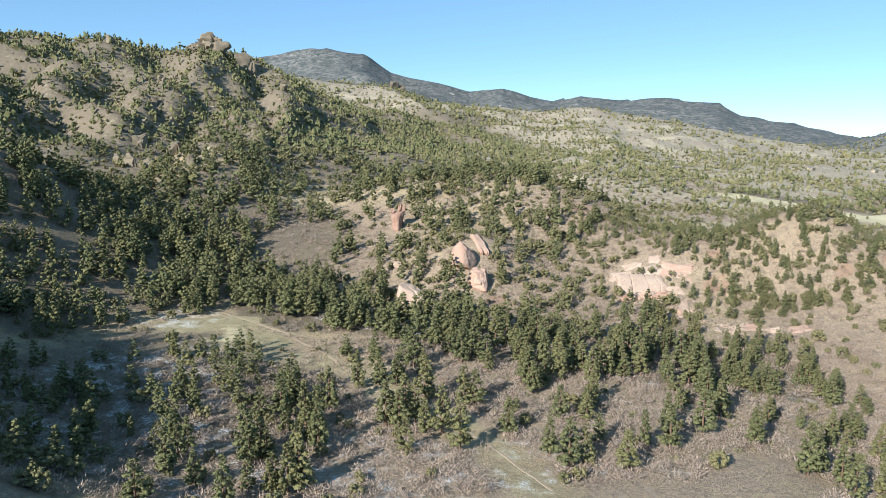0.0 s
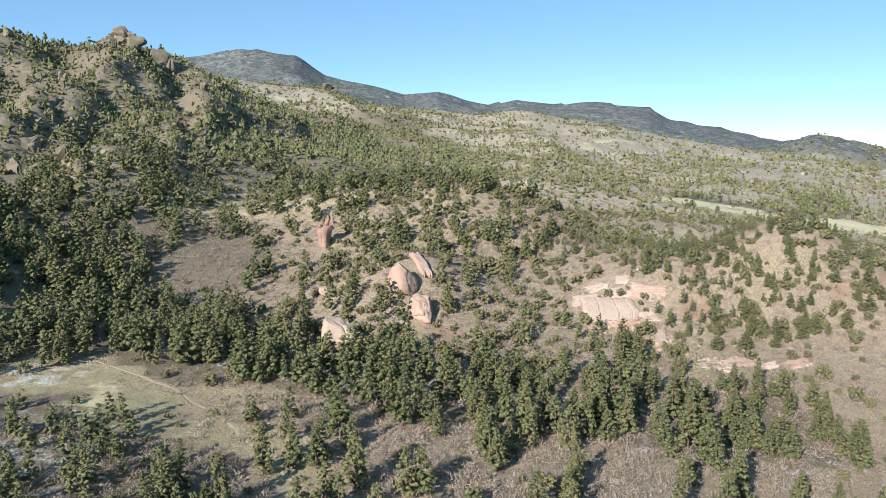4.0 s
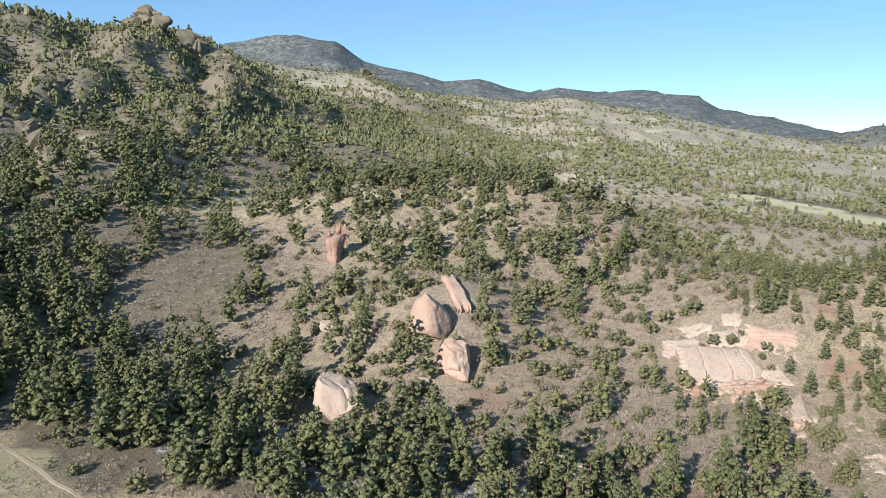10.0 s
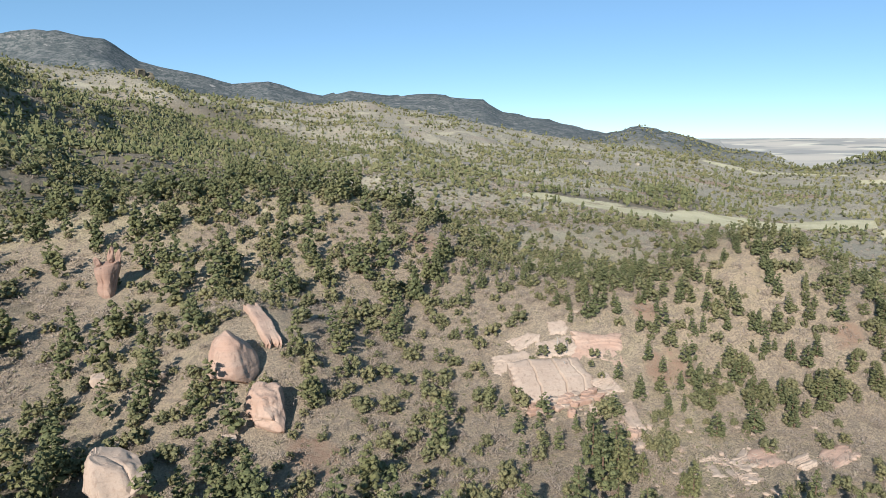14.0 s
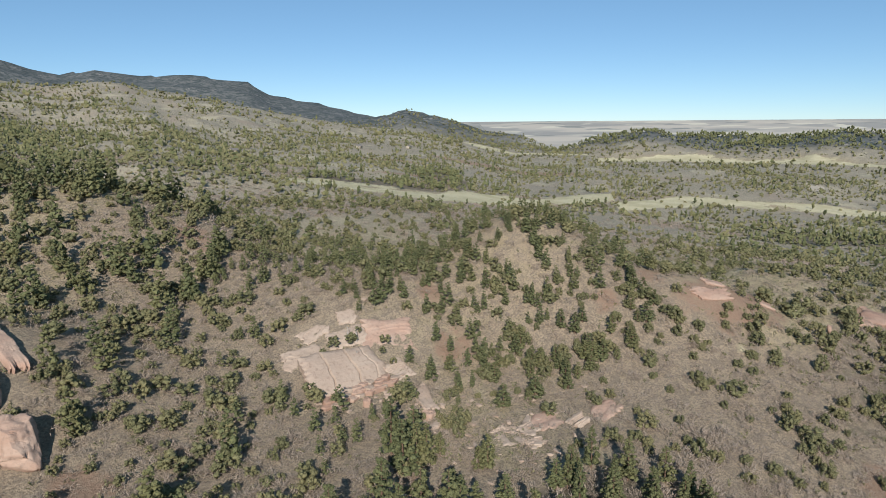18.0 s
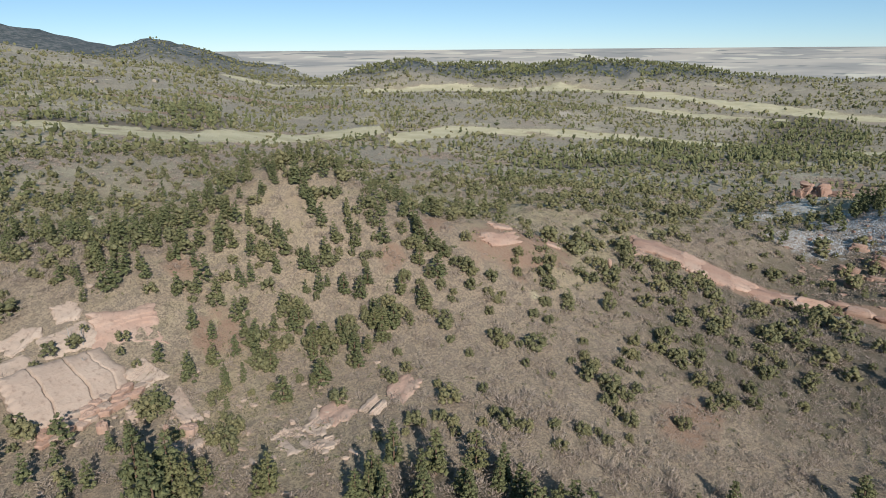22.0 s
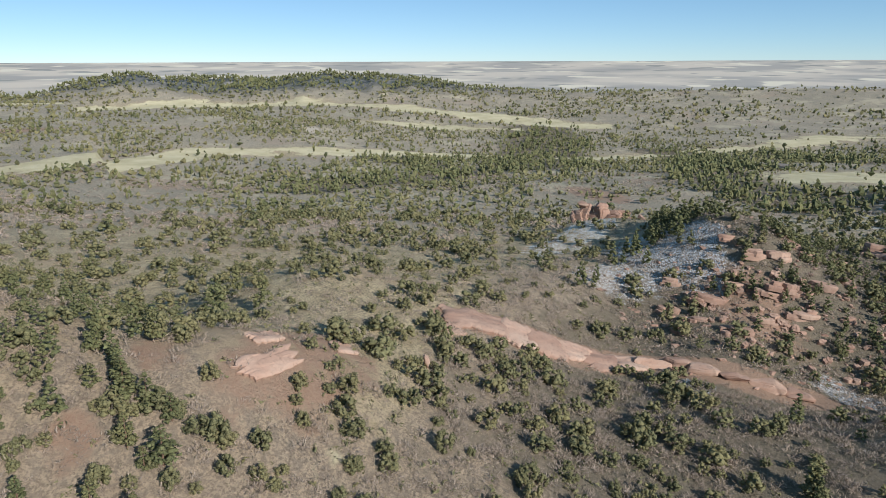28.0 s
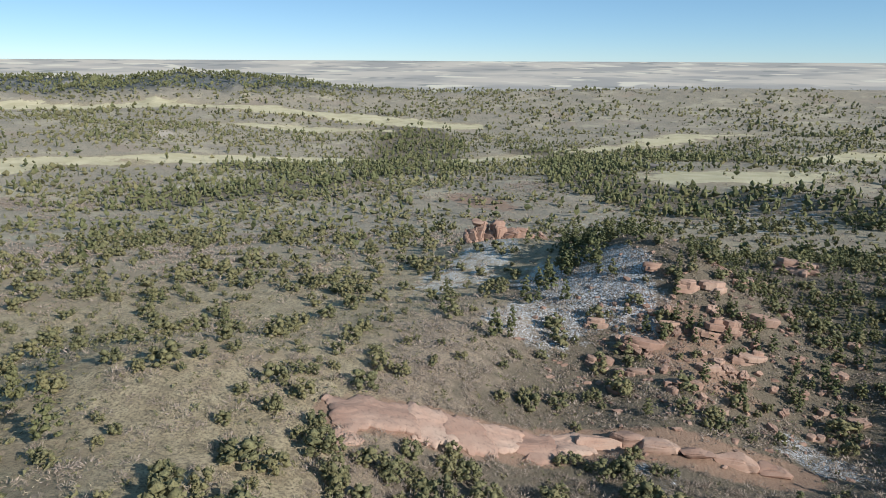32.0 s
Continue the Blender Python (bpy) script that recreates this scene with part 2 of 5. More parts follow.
def noise2(x, y, size, seed=0):
    """Smooth value noise from -1 to 1 with cells of the given size."""
    u, v = x / size, y / size
    ix, iy = np.floor(u), np.floor(v)
    fu, fv = u - ix, v - iy
    fu, fv = fu * fu * (3 - 2 * fu), fv * fv * (3 - 2 * fv)
    a, b = hash2(ix, iy, seed), hash2(ix + 1, iy, seed)
    c, d = hash2(ix, iy + 1, seed), hash2(ix + 1, iy + 1, seed)
    return 2 * ((a + (b - a) * fu) * (1 - fv) + (c + (d - c) * fu) * fv) - 1


def fractal(x, y, size, octaves=4, seed=0):
    total, weight = 0, 1.0
    for k in range(octaves):
        total = total + weight * noise2(x + 17.3 * k, y - 9.1 * k, size / 2 ** k, seed + k)
        weight *= 0.5
    return total / 1.9


def mound(x, y, cx, cy, height, along, across, turn=0.0):
    """A rounded rise: its length lies along the bearing turn, in degrees clockwise from +y."""
    a = radians(turn)
    u = (x - cx) * math.sin(a) + (y - cy) * math.cos(a)
    v = (x - cx) * math.cos(a) - (y - cy) * math.sin(a)
    return height * np.exp(-0.5 * ((u / along) ** 2 + (v / across) ** 2))


def smooth_max(a, b, k):
    return 0.5 * (a + b + np.sqrt((a - b) ** 2 + k * k))


# centre x, y, height, half length, half width, bearing of the length
MOUNDS = {
    "knoll": (22, 372, 38.1, 55, 42, 20),
    "knoll_toe": (15, 285, 2.2, 40, 45, 0),
    "knoll_east": (75, 330, 19.2, 40, 30, 0),
    "butte": (138, 264, 29.6, 22, 21, 60),
    "butte_front": (110, 228, -2.0, 28, 24, 60),
    "butte_east": (160, 235, 10.0, 30, 26, 110),
    "shoulder": (225, 205, 4.7, 45, 22, 110),
    "gully": (150, 140, -11.3, 50, 25, 100),
    "hollow": (235, 160, -8.7, 35, 14, 110),
    "rib_ridge": (300, 118, 10.7, 45, 24, 60),
    "castle_rise": (365, 165, 11.2, 40, 18, 70),
    "spur": (-125, 385, 29.3, 60, 30, 160),
    "spur_back": (-90, 480, 48.8, 70, 60, 0),
    "left_hill": (-190, 255, 63.1, 60, 45, 10),
    # next two: unseen hills, added to cast shadow over the left valley floor
    "south_shadow_hill": (-132, 82, 45, 55, 32, 130),
    "west_shadow_hill": (-198, 142, 30, 45, 34, 130),
    "left_bank": (-110, 215, -0.3, 50, 40, 0),
    "meadow_flat": (-50, 215, 2.8, 40, 40, 0),
    "near_floor": (0, 150, -0.9, 60, 60, 0),
    "belt": (30, 205, 0.6, 40, 40, 0),
    "purple_bank": (-50, 300, 4.2, 25, 25, 0),
    "saddle": (60, 275, 2.1, 30, 30, 0),
    "spur_west": (-165, 410, 16.7, 40, 30, 160),
    "spur_foot": (-75, 335, 5.3, 30, 22, 20),
    "knoll_west": (-35, 358, 10.9, 26, 22, 0),
    "butte_west": (92, 268, 11.7, 20, 16, 0),
    "butte_south": (122, 204, 2.8, 22, 18, 90),
    "south_apron": (160, 185, 2.5, 25, 20, 100),
    "east_apron": (268, 228, -1.8, 30, 25, 100),
    "rib_foot": (262, 118, -2.1, 20, 14, 60),
    "knoll_front": (10, 268, 11.3, 16, 18, 0),
    "east_slope": (730, -50, 10.8, 200, 200, 0),
    "south_east": (415, 30, -3.1, 60, 60, 0),
    "ridge_top": (306, 124, 9.5, 18, 14, 60),
    "ridge_tail": (355, 60, 3.3, 35, 25, 140),
    "ridge_south": (300, 85, -8.8, 25, 20, 60),
    "ridge_apron": (245, 100, -17.2, 22, 20, 60),
    "north_shelf": (228, 238, 9.8, 22, 20, 100),
    "far_bench": (250, 950, -20.1, 150, 200, 0),
    "far_bench_east": (500, 900, 5.6, 180, 180, 0),
    "mid_valley": (650, 350, -1.1, 200, 200, 0),
    "low_plain": (1100, 250, -15.9, 300, 350, 0),
    "shade_hill": (560, -62, 13.0, 70, 26, 75),
    "north_hollow": (322, 159, -6.0, 18, 13, 60),
    "pad_shelf": (158, 219, 7.0, 17, 11, 110),
    "rib_dip": (222, 130, -5.5, 15, 11, 10),
    "castle_foot": (392, 172, -4.5, 24, 22, 0),
    "high_plain": (1050, 850, 16.3, 250, 250, 0),
}
# far ranges: distance of the foot and of the crest, height of the foot as a share of the crest and more, bow, steepness behind, crest heights over bearings
RANGES = {
    "left_mountain": (430, 1000, 0.3, 0, 1.15, 0.3, (-90, -45, -32, -25, -21, -17, -15, -12, -8, -3, 6), (190, 225, 211, 210, 202, 200, 182, 160, 130, 85, 40)),
    "mid_range": (620, 1950, 0.33, -8, 2.0, 0.3, (-40, -20, -12, -8, -4, -1, 4, 7.5, 12.5, 18.5, 23, 30, 36, 42), (306, 296, 262, 246, 236, 201, 184, 171, 178, 146, 109, 74, 46, -4)),
    "far_range": (2300, 3900, 0.2, 0, 1.5, 0.4, (-60, -30, -16, -13.2, -10.7, -6.5, -4.3, -1.1, 2.1, 4.8, 7.1, 8.9, 11.1, 14.2, 17.6, 21.7, 23.3, 27.1, 30.1, 34), (512, 532, 512, 544, 584, 557, 467, 415, 368, 378, 332, 307, 340, 309, 317, 287, 227, 184, 129, 72)),
    "cone_hill": (2050, 2600, 0.3, -15, 1.2, 0.3, (26, 29, 31.7, 33.7, 36.3, 39.9, 42.7, 45, 48), (66, 86, 104, 128, 100, 46, 34, -9, -54)),
    "hogback": (1850, 2190, 0.1, -32, 1.0, 0.25, (43, 47, 49.2, 52.4, 54.7, 59.1, 61.7, 65.8, 68.6, 73.1, 77.2, 84, 93, 102, 113, 125), (-55, 5, 35, 47, 39, 38, 33, 49, 41, 27, 7, -13, -3, 8, 15, 15)),
}


def near_height(x, y):
    base = 21.0 - 45.0 * step(200, 640, x) - 14.0 * step(640, 1100, x) * (1 - step(300, 900, y))
    base = base + 0.03 * np.maximum(0, y - 420) * (1 - step(300, 1100, x)) 
    for row in MOUNDS.values():
        base = base + mound(x, y, *row)
    return base


def height(x, y):
    x, y = np.asarray(x, float), np.asarray(y, float)
    r = np.hypot(x - 5, y - 60)
    b = np.degrees(np.arctan2(x - 5, y - 60))
    z = near_height(x, y)
    plain = 80 - r * np.tan(np.radians(np.interp(r, (1500, 2400, 3200, 4200, 4990), (3.4, 2.35, 1.3, 0.55, 0.03))))
    z = z + (plain - z) * step(1500, 2300, r)
    for foot, crest, share, more, bow, back, bearings, tops in RANGES.values():
        top = np.interp(b, bearings, tops)
        low = share * top + more
        s = np.clip((r - foot) / (crest - foot), 0, 1)
        gullies = 0.55 - np.abs(fractal(b * 34 + r * 0.12, r * 0.8, (crest - foot) * 0.30, 3, 7)) * 2 + 0.5 * fractal(b * 34, r, (crest - foot) * 0.12, 3, 9)
        rough = (top - low) * 0.80 * s * (1.10 - s) * gullies
        front = low + (top - low) * s ** bow + rough
        layer = np.where(r < foot, low - (foot - r) * 0.3, np.where(r < crest, front, top - (r - crest) * back))
        layer = np.where((b < bearings[0] - 15) | (b > bearings[-1] + 6), layer - 200, layer)
        z = smooth_max(z, layer, 6)
    far = step(400, 1200, r)
    z = z + fractal(x, y, 38, 4, 3) * 1.3 * (1 - step(350, 700, r)) + fractal(x, y, 160, 4, 5) * 7 * far * (1 - step(2200, 3000, r))
    return z


# ---- what covers the ground ----
def patch(x, y, cx, cy, along, across, turn=0.0):
    """1 inside an oval patch, falling to 0 past its rim."""
    return np.clip(mound(x, y, cx, cy, 1.6, along, across, turn), 0, 1)


def band(x, y, line, half):
    """1 along a line of places, falling to 0 about half metres to its sides."""
    best = np.full(np.shape(x), 1e9)
    for (ax, ay), (bx, by) in zip(line[:-1], line[1:]):
        t = np.clip(((x - ax) * (bx - ax) + (y - ay) * (by - ay)) / ((bx - ax) ** 2 + (by - ay) ** 2), 0, 1)
        best = np.minimum(best, np.hypot(x - ax - t * (bx - ax), y - ay - t * (by - ay)))
    return 1 - step(half * 0.7, half * 1.3, best)


DARK_WOODS = ((((490, -70), (560, -40), (620, -10)), 22), (((1450, 300), (1290, 262), (1000, 260), (920, 250)), 55), (((1160, 82), (1050, 20), (900, 60), (700, 60), (600, 20)), 32), (((890, -190), (960, -120), (1100, -60)), 30), (((640, 420), (820, 300), (930, 440)), 30), (((580, 900), (440, 680), (330, 720)), 22))
PINE_BELT = ((-118, 268), (-90, 255), (-62, 242), (-38, 227), (-3, 208), (20, 196), (58, 185), (86, 178))
OPEN_STRIP = ((-60, 186), (-34, 178), (-20, 172), (-9, 150), (2, 141), (11, 128), (18, 112))
FAR_STRIPS = ((((1190, 1480), (1400, 1270), (1565, 1108), (1660, 860)), 54), (((1700, 900), (1660, 640), (1625, 460), (1500, 200)), 58), (((370, 626), (480, 640), (650, 644), (796, 625), (920, 500), (1024, 381), (1060, 300)), 30))
NORTH_WOOD = ((276, 164), (292, 150), (308, 143), (330, 139), (352, 132), (400, 90))
RIB_LINE = ((214, 198), (217, 194), (221, 183), (226, 170), (232, 157), (233, 147), (231, 133), (229, 119))


def cover(x, y):
    """How much of each kind of ground lies at a place, from 0 to 1."""
    r = np.hypot(x - 5, y - 60)
    wob = fractal(x, y, 60, 4, 21)
    big = fractal(x, y, 260, 4, 33)
    c = {}
    near = 1 - step(420, 560, r)
    belt = np.maximum(band(x, y, PINE_BELT, 17), np.maximum(patch(x, y, -98, 250, 26, 24), patch(x, y, -52, 216, 13, 7, 125))) * near
    meadow = np.maximum(patch(x, y, -71, 206, 10, 4.4, 68), patch(x, y, -53, 194, 7, 3.6, 110))
    meadow = np.maximum(meadow, band(x, y, OPEN_STRIP, 6.5) * 0.5)
    near_meadow, meadow = meadow, np.zeros_like(r)
    wx, wy = x + 22 * fractal(x, y, 90, 3, 41), y + 22 * fractal(x, y, 90, 3, 43)
    for line, half in FAR_STRIPS:
        meadow = np.maximum(meadow, band(wx, wy, line, half))
    for cx, cy, u, v, t in ((338, 660, 50, 28, 118), (1385, 489, 90, 34, 172), (742, -62, 60, 44, 170), (1000, -300, 90, 26, 150), (1090, 150, 60, 24, 160), (1250, -150, 120, 26, 150)):
        meadow = np.maximum(meadow, patch(wx, wy, cx, cy, u, v, t))
    c["meadow"], c["field"] = near_meadow, 0.8 * meadow
    meadow = c["open"] = np.maximum(near_meadow, meadow)
    # low woods, plus gully, hollow and ridge ground darkened in place of shade
    wood_and_shade = patch(x, y, -72, 150, 40, 34, 0) * 0.8
    wood_and_shade = np.maximum(wood_and_shade, np.maximum(patch(x, y, -128, 222, 34, 26, 20), np.maximum(np.maximum(patch(x, y, -104, 322, 34, 17, 160), patch(x, y, -70, 300, 30, 26) * 0.75), np.maximum(1.2 * patch(x, y, 318, 78, 70, 40, 125), np.maximum(patch(x, y, 296, 150, 22, 10, 40) * 0.8, patch(x, y, 232, 138, 62, 30, 112) * 0.9)))))
    c["forest_and_shade"] = np.clip(np.maximum(np.maximum(belt, wood_and_shade), patch(x, y, -175, 262, 70, 32, 10)) + 0.35 * step(0.25, 0.7, big) * step(380, 600, r) + mound(x, y, 1960, 1040, 1.5, 480, 110, 153), 0, 1)
    for line, half in DARK_WOODS:
        c["forest_and_shade"] = np.maximum(c["forest_and_shade"], 0.75 * band(wx, wy, line, half * 1.3))
    scrub = patch(x, y, -66, 294, 24, 16, 30) + patch(x, y, 45, 250, 40, 22, 60) * 0.7 + patch(x, y, 230, 165, 60, 26, 130) + patch(x, y, 300, 200, 60, 30, 110) * 0.4 + patch(x, y, 10, 285, 60, 45) * 1.2 + patch(x, y, 132, 256, 32, 26, 60) * 0.75 + patch(x, y, 258, 112, 32, 22, 10) * 0.9 + patch(x, y, -20, 130, 60, 30, 90) * 0.8
    scrub = scrub + patch(x, y, 178, 172, 60, 34, 110) * 1.5 + patch(x, y, 30, 146, 80, 34, 90) * 1.1 + patch(x, y, -60, 296, 26, 20, 0) * 1.5 + patch(x, y, 100, 310, 24, 30, 0) * 0.8 + patch(x, y, 262, 118, 34, 26, 60) * 0.9 + patch(x, y, 255, 240, 60, 40, 90) * 0.2
    thicket = step(0.02, 0.32, fractal(x, y, 30, 3, 91) + 0.35 * fractal(x, y, 90, 2, 93)) * (1 - step(300, 420, r)) * (1 - belt)
    rise = step(300, 380, r) * step(-90, 150, 60 + 0.12 * (y - 300) - x + 60 * wob)
    c["forest_and_shade"] = np.maximum(c["forest_and_shade"], 0.75 * rise * (1 - step(1500, 1900, r)))
    c["scrub"] = np.clip(scrub * (0.45 + 0.55 * thicket) + 0.75 * thicket + 0.8 * step(-0.1, 0.4, wob + big) * step(330, 520, r), 0, 1) * (1 - meadow) * (1 - 0.65 * step(140, 170, x) * step(186, 204, y) * (1 - step(330, 420, r)))
    red = np.zeros_like(r)
    for cx, cy, u, v, t in ((64, 314, 7, 4, 0), (102, 254, 4, 3, 0), (98, 240, 5, 4, 60), (56, 202, 10, 5, 60), (140, 165, 8, 4, 100), (134, 228, 3, 2.5, 60), (150, 227, 3, 2.5, 60), (20, 234, 5, 4, 0), (800, 990, 120, 36, 150),
                            (560, 1000, 60, 20, 120), (268, 128, 16, 8, 60), (470, 780, 40, 16, 130), (164, 212, 14, 7, 100), (640, 170, 40, 14, 60)):
        red = np.maximum(red, patch(x, y, cx, cy, u, v, t) * 0.7)
    c["red"] = np.maximum(red, band(x, y, RIB_LINE, 6))
    snow = np.zeros_like(r)
    for cx, cy, u, v, t, k in ((-74, 150, 34, 22, 0, 0.62), (-30, 120, 60, 16, 90, 0.55), (281, 160, 11, 13, 60, 0.75), (300, 147, 22, 11, 60, 0.85), (338, 178, 30, 10, 115, 0.72), (-40, 226, 34, 9, 122, 0.66), (10, 202, 40, 9, 112, 0.66),
                               (85, 165, 34, 14, 100, 0.52), (60, 140, 44, 16, 90, 0.45), (238, 110, 8, 5, 60, 0.8), (480, 120, 110, 30, 120, 0.5), (560, -20, 90, 30, 120, 0.55), (-80, 210, 11, 7, 60, 0.62), (218, 150, 10, 6, 130, 0.5)):
        snow = np.maximum(snow, patch(x, y, cx, cy, u, v, t) * k * 0.78)
    c["snow"] = snow
    b = np.degrees(np.arctan2(x - 5, y - 60))
    z = height(x, y) if r.max() > 2600 else 0 * r
    c["plain"] = step(2250, 2500, r) * step(30, 34, b) * (1 - step(5, 40, z) * (1 - step(46, 50, b)) * (1 - step(3000, 3300, r) * step(35, 37, b)))
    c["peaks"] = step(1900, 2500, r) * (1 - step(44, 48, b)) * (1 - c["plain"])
    c["peaks"] = np.maximum(c["peaks"], np.clip(mound(x, y, 1960, 1040, 2.2, 480, 105, 153), 0, 1))
    c["valley"] = np.maximum(step(330, 560, r + 60 * wob) * (1 - meadow), np.maximum(patch(x, y, 335, 75, 60, 45, 140), patch(x, y, 262, 118, 30, 24, 60) * 0.7))
    c["pale"] = patch(x, y, 1118, 628, 30, 10, 60)
    for cx, cy, u, v in ((128, 258, 5, 5), (116, 240, 4, 6), (146, 246, 4, 6), (155, 236, 4, 5)):
        c["pale"] = np.maximum(c["pale"], 0.32 * patch(x, y, cx, cy, u, v))
    return c


# ---- ground: one sheet to the horizon ----
def axis(low, high, cell, end_low, end_high, grow_low, grow_high):
    line = list(np.arange(low, high, cell))
    d = cell
    while line[-1] < end_high:
        d = max(cell, min(d * 1.12, (line[-1] - high + 60) * grow_high))
        line.append(line[-1] + d)
    d = cell
    while line[0] > end_low:
        d = max(cell, min(d * 1.12, (low - line[0] + 60) * grow_low))
        line.insert(0, line[0] - d)
    return np.array(line)


def build_ground():
    xs = axis(-130, 320, 2.8, -4950, 4950, 0.045, 0.0225)
    ys = axis(112, 400, 2.8, -4950, 4950, 0.10, 0.022)
    gx, gy = np.meshgrid(xs, ys)
    gz = height(gx, gy)
    w, h = len(xs), len(ys)
    verts = np.stack([gx, gy, gz], -1).reshape(-1, 3)
    i = (np.arange(h - 1)[:, None] * w + np.arange(w - 1)).ravel()
    faces = np.stack([i, i + 1, i + w + 1, i + w], 1)
    mesh = raw_mesh("ground", verts, faces)
    mesh.polygons.foreach_set("use_smooth", np.ones(len(faces), bool))
    for name, values in cover(gx.ravel(), gy.ravel()).items():
        mesh.attributes.new(name, "FLOAT", "POINT").data.foreach_set("value", values.astype(np.float32))
    mesh.materials.append(GROUND)
    return tagged(new("ground", mesh), "dry grassy foothill ground with scrub, red soil and patches of snow", "ground", kind="structure")


def raw_mesh(name, verts, faces):
    mesh = bpy.data.meshes.new(name)
    k = faces.shape[1]
    mesh.vertices.add(len(verts))
    mesh.vertices.foreach_set("co", np.ascontiguousarray(verts, np.float32).ravel())
    mesh.loops.add(faces.size)
    mesh.loops.foreach_set("vertex_index", np.ascontiguousarray(faces, np.int32).ravel())
    mesh.polygons.add(len(faces))
    mesh.polygons.foreach_set("loop_start", np.arange(0, faces.size, k, dtype=np.int32))
    mesh.update(calc_edges=True)
    return mesh


build_ground()


# ---- plants ----
rng = np.random.default_rng(11)


def ball(level):
    """A round shape of unit size; level 0 has eight faces."""
    if level == 0:
        v = np.array([(1, 0, 0), (0, 1, 0), (-1, 0, 0), (0, -1, 0), (0, 0, 1), (0, 0, -1)], float)
        return v, np.array([(0, 1, 4), (1, 2, 4), (2, 3, 4), (3, 0, 4), (1, 0, 5), (2, 1, 5), (3, 2, 5), (0, 3, 5)])
    bm = bmesh.new()
    bmesh.ops.create_icosphere(bm, subdivisions=level, radius=1.0)
    v = np.array([p.co for p in bm.verts])
    f = np.array([[q.index for q in p.verts] for p in bm.faces])
    bm.free()
    return v, f


def tufts(centres, size, seed, flat=0.0):
    """A loose triangle of foliage at each place, turned at random."""
    g = np.random.default_rng(seed)
    n = len(centres)
    d = g.normal(size=(n, 3, 3)) * np.array([1, 1, 1 - flat])
    d /= np.linalg.norm(d, axis=2, keepdims=True)
    s = size * g.uniform(0.6, 1.3, (n, 1, 1))
    return (centres[:, None, :] + d * s).reshape(-1, 3), np.arange(3 * n).reshape(-1, 3)


def joined(*pieces):
    verts, faces, base = [], [], 0
    for v, f in pieces:
        verts.append(v)
        faces.append(f + base)
        base += len(v)
    return np.concatenate(verts), np.concatenate(faces)


def clusters(centres, radii, seed, squash=0.75, ragged=0.45):
    """A ragged tuft of foliage at each place: eight faces with uneven points."""
    g = np.random.default_rng(seed)
    v, f = ball(0)
    n = len(centres)
    spike = g.uniform(1 - ragged, 1 + ragged, (n, 6, 1))
    turn = g.uniform(0, 6.28, n)
    c, s = np.cos(turn)[:, None], np.sin(turn)[:, None]
    x = v[None, :, 0] * c - v[None, :, 1] * s
    y = v[None, :, 0] * s + v[None, :, 1] * c
    z = np.repeat(v[None, :, 2] * squash, n, 0)
    shape = np.stack([x, y, z], -1) * spike + g.normal(size=(n, 6, 3)) * 0.49 * ragged
    verts = centres[:, None, :] + shape * np.asarray(radii).reshape(-1, 1, 1)
    return verts.reshape(-1, 3), (f[None] + (np.arange(n) * 6)[:, None, None]).reshape(-1, 3)


def sprays(centres, radii, per, seed, size=0.62, squash=0.8):
    """Small leaf sprays on the outside of round clumps: each a triangle that faces outwards, more or less."""
    g = np.random.default_rng(seed)
    n = len(centres)
    d = g.normal(size=(n, per, 3)) + np.array([0, 0, 0.25])
    d /= np.linalg.norm(d, axis=2, keepdims=True)
    r = np.asarray(radii).reshape(-1, 1, 1)
    mid = centres[:, None, :] + d * r * g.uniform(0.75, 1.15, (n, per, 1)) * np.array([1, 1, squash])
    face = d + 0.45 * g.normal(size=d.shape)
    face /= np.linalg.norm(face, axis=2, keepdims=True)
    side = np.cross(face, g.normal(size=d.shape))
    side /= np.linalg.norm(side, axis=2, keepdims=True)
    over = np.cross(face, side)
    reach = size * r * g.uniform(0.6, 1.35, (n, per, 1))
    corners = [mid + reach * (math.cos(a) * side + math.sin(a) * over) * g.uniform(0.7, 1.3, (n, per, 1)) for a in (0.0, 2.1, 4.2)]
    return np.stack(corners, 2).reshape(-1, 3), np.arange(3 * n * per).reshape(-1, 3)


